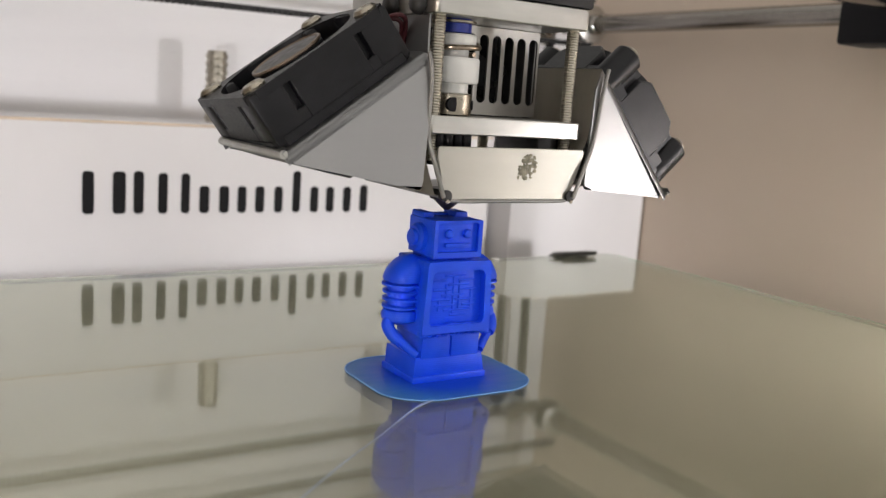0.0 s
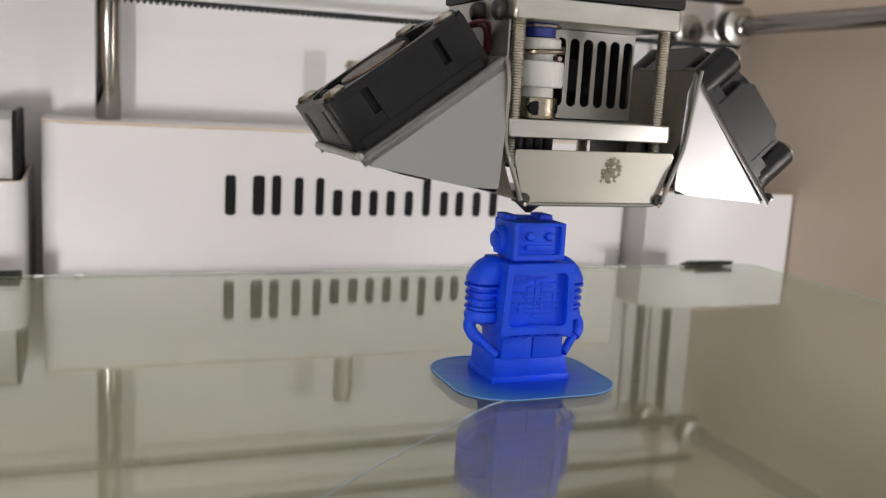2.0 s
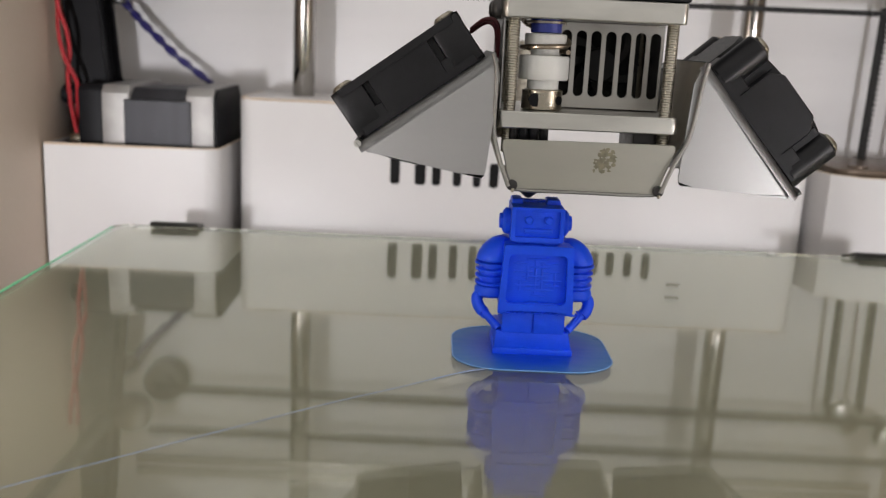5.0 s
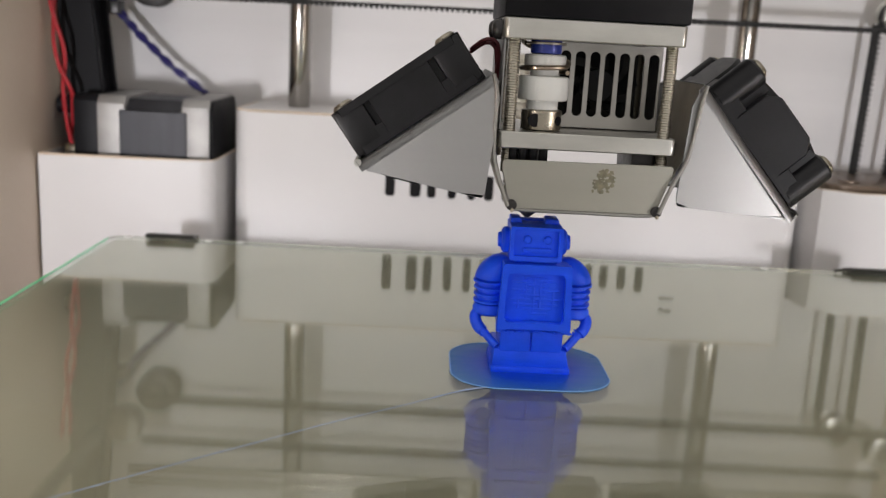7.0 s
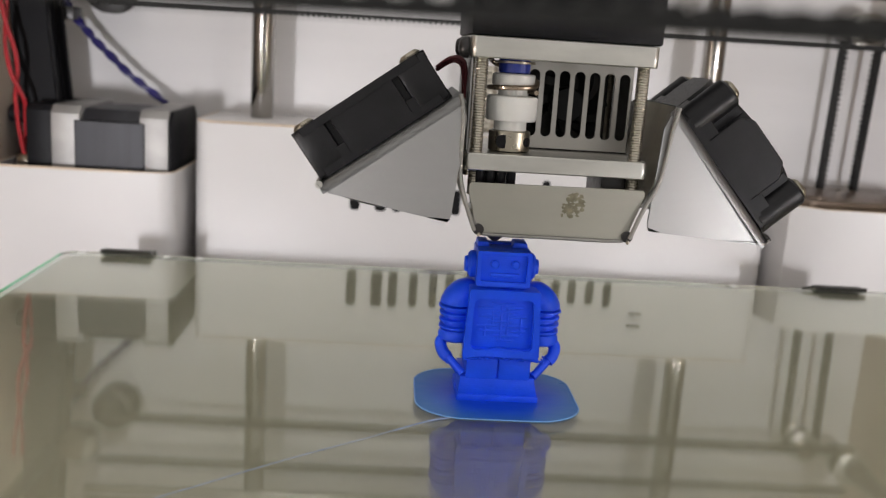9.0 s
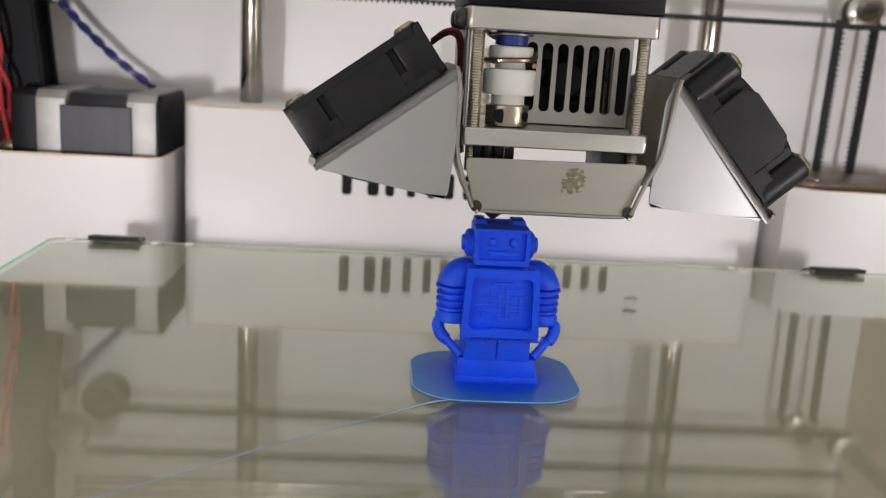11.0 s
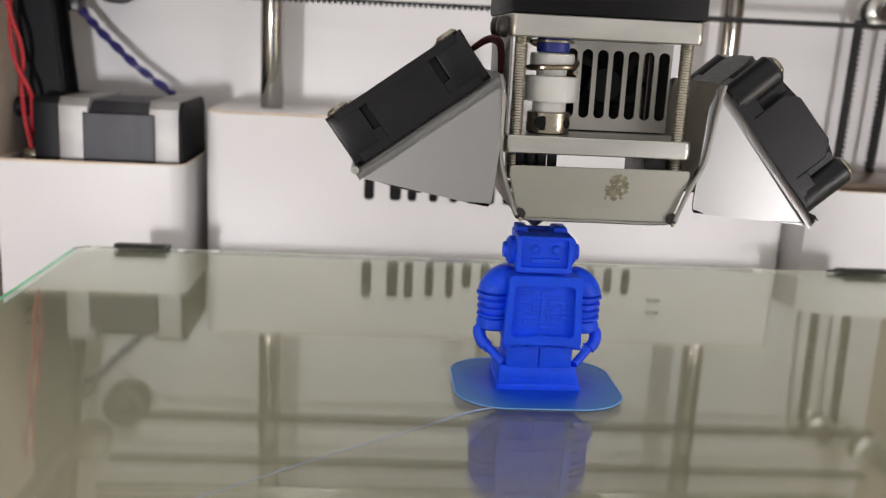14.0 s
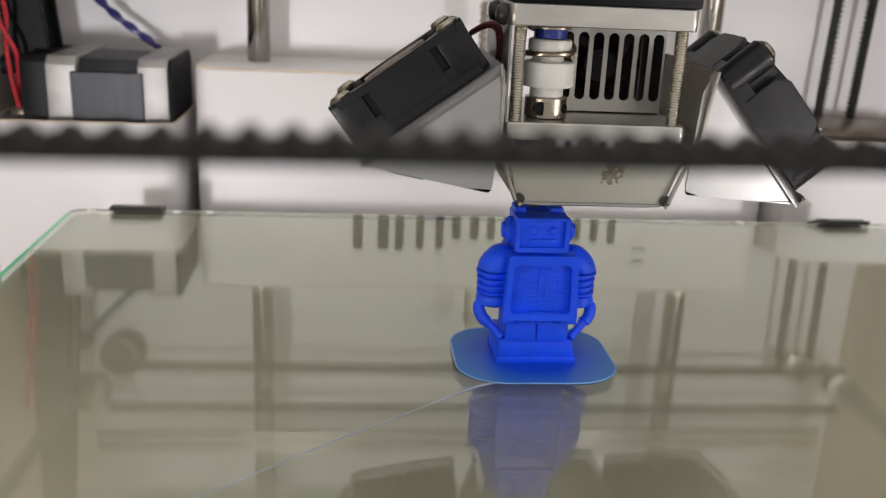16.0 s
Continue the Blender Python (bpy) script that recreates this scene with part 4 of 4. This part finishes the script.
for x in (-4.40, 5.76):
    plain_rod("guide_rod", (x, 10.55, 2.383), (x, 10.55, 9.0), 0.25, M_CHROME, "polished upright steel guide rod", "rod", "upright guide rods")
single("lead_screw", threaded_rod(0.68, 10.6, 2.383, 3.86, 0.23, 0.16, 24), M_THREAD, (0.68, 10.6, 2.383), "threaded end of the upright lead screw", "lead screw")
plain_rod("shaft", (10.4, -8.0, 5.34), (10.4, 11.2, 5.34), 0.22, M_SHAFT, "polished steel shaft along the side panel", "rod", "axis shafts")
# unseen left shaft, darkened in colour so its mirror image stays dark
plain_rod("shaft", (-8.85, -8.0, 5.34), (-8.85, 9.4, 5.34), 0.16, M_DARK, "unseen steel shaft along the side panel, coloured dark for its dark reflection", "rod", "axis shafts")
plain_rod("shaft", (-8.7, HY + 1.0, 5.34), (10.2, HY + 1.0, 5.34), 0.18, M_CHROME, "thin steel shaft through the print head", "rod", "head shafts")
for x, w in ((10.4, 0.5), (-8.85, 0.5)):
    bm = bmesh.new()
    box(bm, (x - w, HY + 0.3, 4.72), (x + 0.45, HY + 2.7, 5.95), 0.06)
    single("slide_carriage", bm, M_BLACK, (x, HY + 1.3, 4.72), "black plastic carriage on the side shaft", "carriage", "slide carriages")


def toothed_belt(a, b, width_axis, width, t, up, pitch=0.12, tooth=0.055, name_label="black toothed drive belt"):
    """A belt from a to b with teeth on the side that up points to."""
    a, b, up, wa = V(a), V(b), V(up), V(width_axis)
    way = (b - a).normalized()
    n = int((b - a).length / pitch)
    belt = thing("toothed_belt", a, name_label, "belt", "drive belts")

    def bar(profile):
        bm = bmesh.new()
        lo = [bm.verts.new(a + way * u + up * h - wa * width / 2) for u, h in profile]
        hi = [bm.verts.new(a + way * u + up * h + wa * width / 2) for u, h in profile]
        for k in range(len(profile)):
            j = (k + 1) % len(profile)
            bm.faces.new((lo[k], lo[j], hi[j], hi[k]))
        bm.faces.new(lo)
        bm.faces.new(hi)
        return bm

    part("band", bar([(0.0, 0.0), (0.0, t), (n * pitch, t), (n * pitch, 0.0)]), M_RUBBER, belt, smooth=False)
    first = part("tooth", bar([(0.12 * pitch, t - 0.004), (0.3 * pitch, t + tooth), (0.6 * pitch, t + tooth), (0.78 * pitch, t - 0.004)]), M_RUBBER, belt, smooth=False)
    for k in range(1, n):
        again = first.copy()
        scene.collection.objects.link(again)
        again.location = way * (pitch * k * S)
    return belt


toothed_belt((-8.0, 10.0, 4.74), (10.3, 10.0, 4.86), (0, 1, 0), 0.36, 0.05, (0, 0, -1))
toothed_belt((-9.0, -7.8, 4.173), (10.8, -7.8, 4.36), (0, 1, 0), 0.18, 0.055, (0, 0, 1), tooth=0.03)
toothed_belt((-8.0, 10.0, 5.82), (10.3, 10.0, 5.94), (0, 1, 0), 0.30, 0.05, (0, 0, -1))
toothed_belt((8.90, 11.1, 0.9), (8.97, 11.1, 5.0), (0, 1, 0), 0.30, 0.06, (1, 0, 0))
toothed_belt((9.80, 11.1, 0.9), (9.90, 11.1, 5.0), (0, 1, 0), 0.30, 0.06, (-1, 0, 0))


def pulley(at, r, axis_turn, label, bright=False):
    wheel = thing("belt_pulley", at, label, "pulley", "belt pulleys")
    flange, hub = (M_ALU, M_CHROME) if bright else (M_DARK, M_DARK)
    part("toothed_drum", lathe(bmesh.new(), [(r * 0.85, 0.05), (r * 0.85, 0.46)], at, axis_turn, 32), M_DARK, wheel)
    part("flange", lathe(bmesh.new(), [(r * 0.97, 0.0), (r, 0.01), (r, 0.05), (r * 0.97, 0.06)], at, axis_turn, 32), flange, wheel)
    part("flange", lathe(bmesh.new(), [(r * 0.97, 0.45), (r, 0.46), (r, 0.51), (r * 0.97, 0.52)], at, axis_turn, 32), flange, wheel)
    part("hub", lathe(bmesh.new(), [(r * 0.5, -0.22), (r * 0.55, -0.20), (r * 0.55, 0.0), (r * 0.5, 0.6)], at, axis_turn, 28), hub, wheel)
    return wheel


pulley((-7.93, 11.05, 4.98), 0.52, turned("X", -90), "dark round belt pulley at the back")
pulley((9.45, 10.85, 5.18), 0.42, turned("X", -90), "bright steel belt pulley at the back", True)
pulley((10.4, 10.05, 5.34), 0.48, turned("X", -90), "bright steel belt pulley at the back", True)
pulley((9.42, 10.9, 0.75), 0.44, turned("X", -90), "dark round belt pulley in the motor cover")
bm = lathe(bmesh.new(), [(0.30, 0), (0.42, 0.04), (0.46, 0.14), (0.46, 0.42), (0.40, 0.52), (0.20, 0.56)], (-8.36, 10.2, 5.33), turned("X", 90), 28)
single("shaft_end_cap", bm, M_CHROME, (-8.36, 10.0, 5.33), "round polished end cap of the rear shaft", "cap")
for z in (6.70, 7.04):
    plain_rod("shaft", (-8.4, 10.3, z), (10.0, 10.3, z), 0.11, M_BRIGHT, "thin bright steel rod along the back", "rod", "axis shafts")



def stepper(at, length, size):
    """A stepper motor lying along x: two cast caps, dark laminations between, shaft and pulley."""
    x, y, z = at
    m = thing("stepper_motor", at, "square stepper motor with bright end caps lying in its cover", "motor", "stepper motors")
    h = size / 2
    def block(x0, x1, hh, cut):
        pts = [(y - hh + cut, z - hh), (y + hh - cut, z - hh), (y + hh, z - hh + cut), (y + hh, z + hh - cut), (y + hh - cut, z + hh), (y - hh + cut, z + hh), (y - hh, z + hh - cut), (y - hh, z - hh + cut)]
        return prism(bmesh.new(), pts, x0, x1, 0.02, 2, axis="x")
    part("end_cap", block(x - length / 2, x - length / 2 + 0.58, h, 0.16), M_MOTOR, m, "bright cast end cap")
    part("end_cap", block(x + length / 2 - 0.58, x + length / 2, h, 0.16), M_MOTOR, m, "bright cast end cap")
    bm = block(x - length / 2 + 0.5, x + length / 2 - 0.5, h - 0.06, 0.30)
    box(bm, (x - length / 2 + 0.47, y - h - 0.03, z - h + 0.2), (x + length / 2 - 0.47, y - h + 0.3, z + h - 0.28), 0.02, 1)
    part("motor_core", bm, M_LAM, m, "dark lamination stack")
    part("front_flange", block(x - length / 2 - 0.50, x - length / 2 - 0.005, h - 0.02, 0.10), M_BLACK, m, "black mounting flange")
    # thin black sheet that puts the end face's shade into its colour
    part("shaded_end_face", block(x + length / 2 + 0.003, x + length / 2 + 0.06, h - 0.02, 0.2), M_BLACK, m, "end face of the motor, coloured black for its shade")
    bm = lathe(bmesh.new(), [(0.18, 0), (0.20, 0.02), (0.20, 0.62), (0.18, 0.64)], (x - length / 2 - 0.45, y - 0.45, z + 0.96), turned("Y", -90), 20)
    part("connector_boss", bm, M_BLACK, m)
    bm = lathe(bmesh.new(), [(0.14, 0), (0.15, 0.03), (0.15, 0.25), (0.12, 0.3)], (x - length / 2 - 0.45, y - h + 0.25, z + 0.05), turned("Y", -90), 20)
    part("motor_screw", bm, M_NICKEL, m, "bright screw head")
    return m


stepper((-7.22, 9.95, 1.30), 2.36, 2.5)
single("right_motor", lathe(prism(bmesh.new(), rounded_rect(7.5, 8.9, 10.9, 11.4, 0.35, 5), 0.5, 1.45, 0.05, axis="z"), [(0.22, 1.4), (0.22, 1.48), (0.18, 1.5)], (8.1, 9.4, 0), None, 24), M_BRONZE, (9.2, 10.1, 0.5),
       "dark motor and bracket inside its cover", "motor", "stepper motors")

# black upright channel and wires at the left back corner
bm = bmesh.new()
prism(bm, [(-9.30, 9.6), (-8.55, 9.6), (-8.55, 9.75), (-8.70, 9.75), (-8.70, 10.5), (-8.55, 10.5), (-8.55, 10.65), (-9.30, 10.65)], 2.2, 9.2, 0.02, 1, axis="z")
bm.transform(Matrix.Translation((-9, 10, 2.2)) @ Matrix.Shear("XY", 4, (-0.09, 0.0)) @ Matrix.Translation((9, -10, -2.2)))
single("cable_channel", bm, M_BLACK, (-9.0, 10, 2.2), "black upright cable channel", "channel")


def twisted_pair(points, r, offset, turns):
    """Two wires wound round one line."""
    pts = [V(p) for p in points]
    out = [[], []]
    n = 40
    for k in range(n + 1):
        s = k / n * (len(pts) - 1)
        i = min(int(s), len(pts) - 2)
        p = pts[i].lerp(pts[i + 1], s - i)
        a = 2 * math.pi * turns * k / n
        d = V((math.cos(a), math.sin(a), 0.4 * math.sin(a))) * offset
        out[0].append(p + d)
        out[1].append(p - d)
    return out


wires = thing("red_wires", (-9.1, 9.0, 1.2), "pair of loosely twisted red wires", "wires")
for line in twisted_pair([(-9.42, 9.0, 5.3), (-9.33, 9.0, 4.0), (-9.20, 9.0, 3.1), (-9.10, 9.0, 2.5), (-9.05, 9.0, 1.2)], 0.05, 0.085, 1.4):
    part("wire", tube(bmesh.new(), line, 0.045, 8, 2), M_RED, wires)
wires = thing("blue_wires", (-7.6, 11.0, 2.6), "tightly twisted pair of blue wires", "wires")
for line in twisted_pair([(-8.85, 11.0, 4.75), (-8.70, 11.0, 4.40), (-8.2, 11.05, 3.83), (-7.49, 11.05, 3.16), (-6.65, 11.0, 2.55)], 0.05, 0.05, 5):
    part("wire", tube(bmesh.new(), line, 0.055, 8, 2), M_NAVY, wires)
bm = bmesh.new()
box(bm, (-9.05, 10.7, 4.25), (-8.55, 11.2, 4.55), 0.03)
box(bm, (-9.6, 10.9, 4.33), (-9.0, 11.0, 4.42), 0.02)
single("wire_clip", bm, M_DARK, (-8.8, 11, 4.25), "small dark clip that holds the wires", "clip")

# dust on the glass
bm = bmesh.new()
rng = random.Random(23)
for k in range(92):
    if k < 78:
        x, y = rng.gauss(-5.4, 0.45), rng.gauss(0.6, 1.3)
    else:
        x, y = rng.uniform(-7, 8), rng.uniform(-4.5, 6.3)
    if -1.2 < x < 1.2 and -0.8 < y < 1.3:
        continue
    r = rng.uniform(0.003, 0.008) if k < 78 else rng.uniform(0.0025, 0.006)
    bmesh.ops.create_icosphere(bm, subdivisions=1, radius=r, matrix=Matrix.Translation((x, y, r * 0.5)) @ Matrix.Diagonal((1, 1, 0.5, 1)))
single("dust_specks", bm, M_DUST, (0, 0, 0), "tiny pale dust specks scattered on the glass", "dust", kind="stuff")
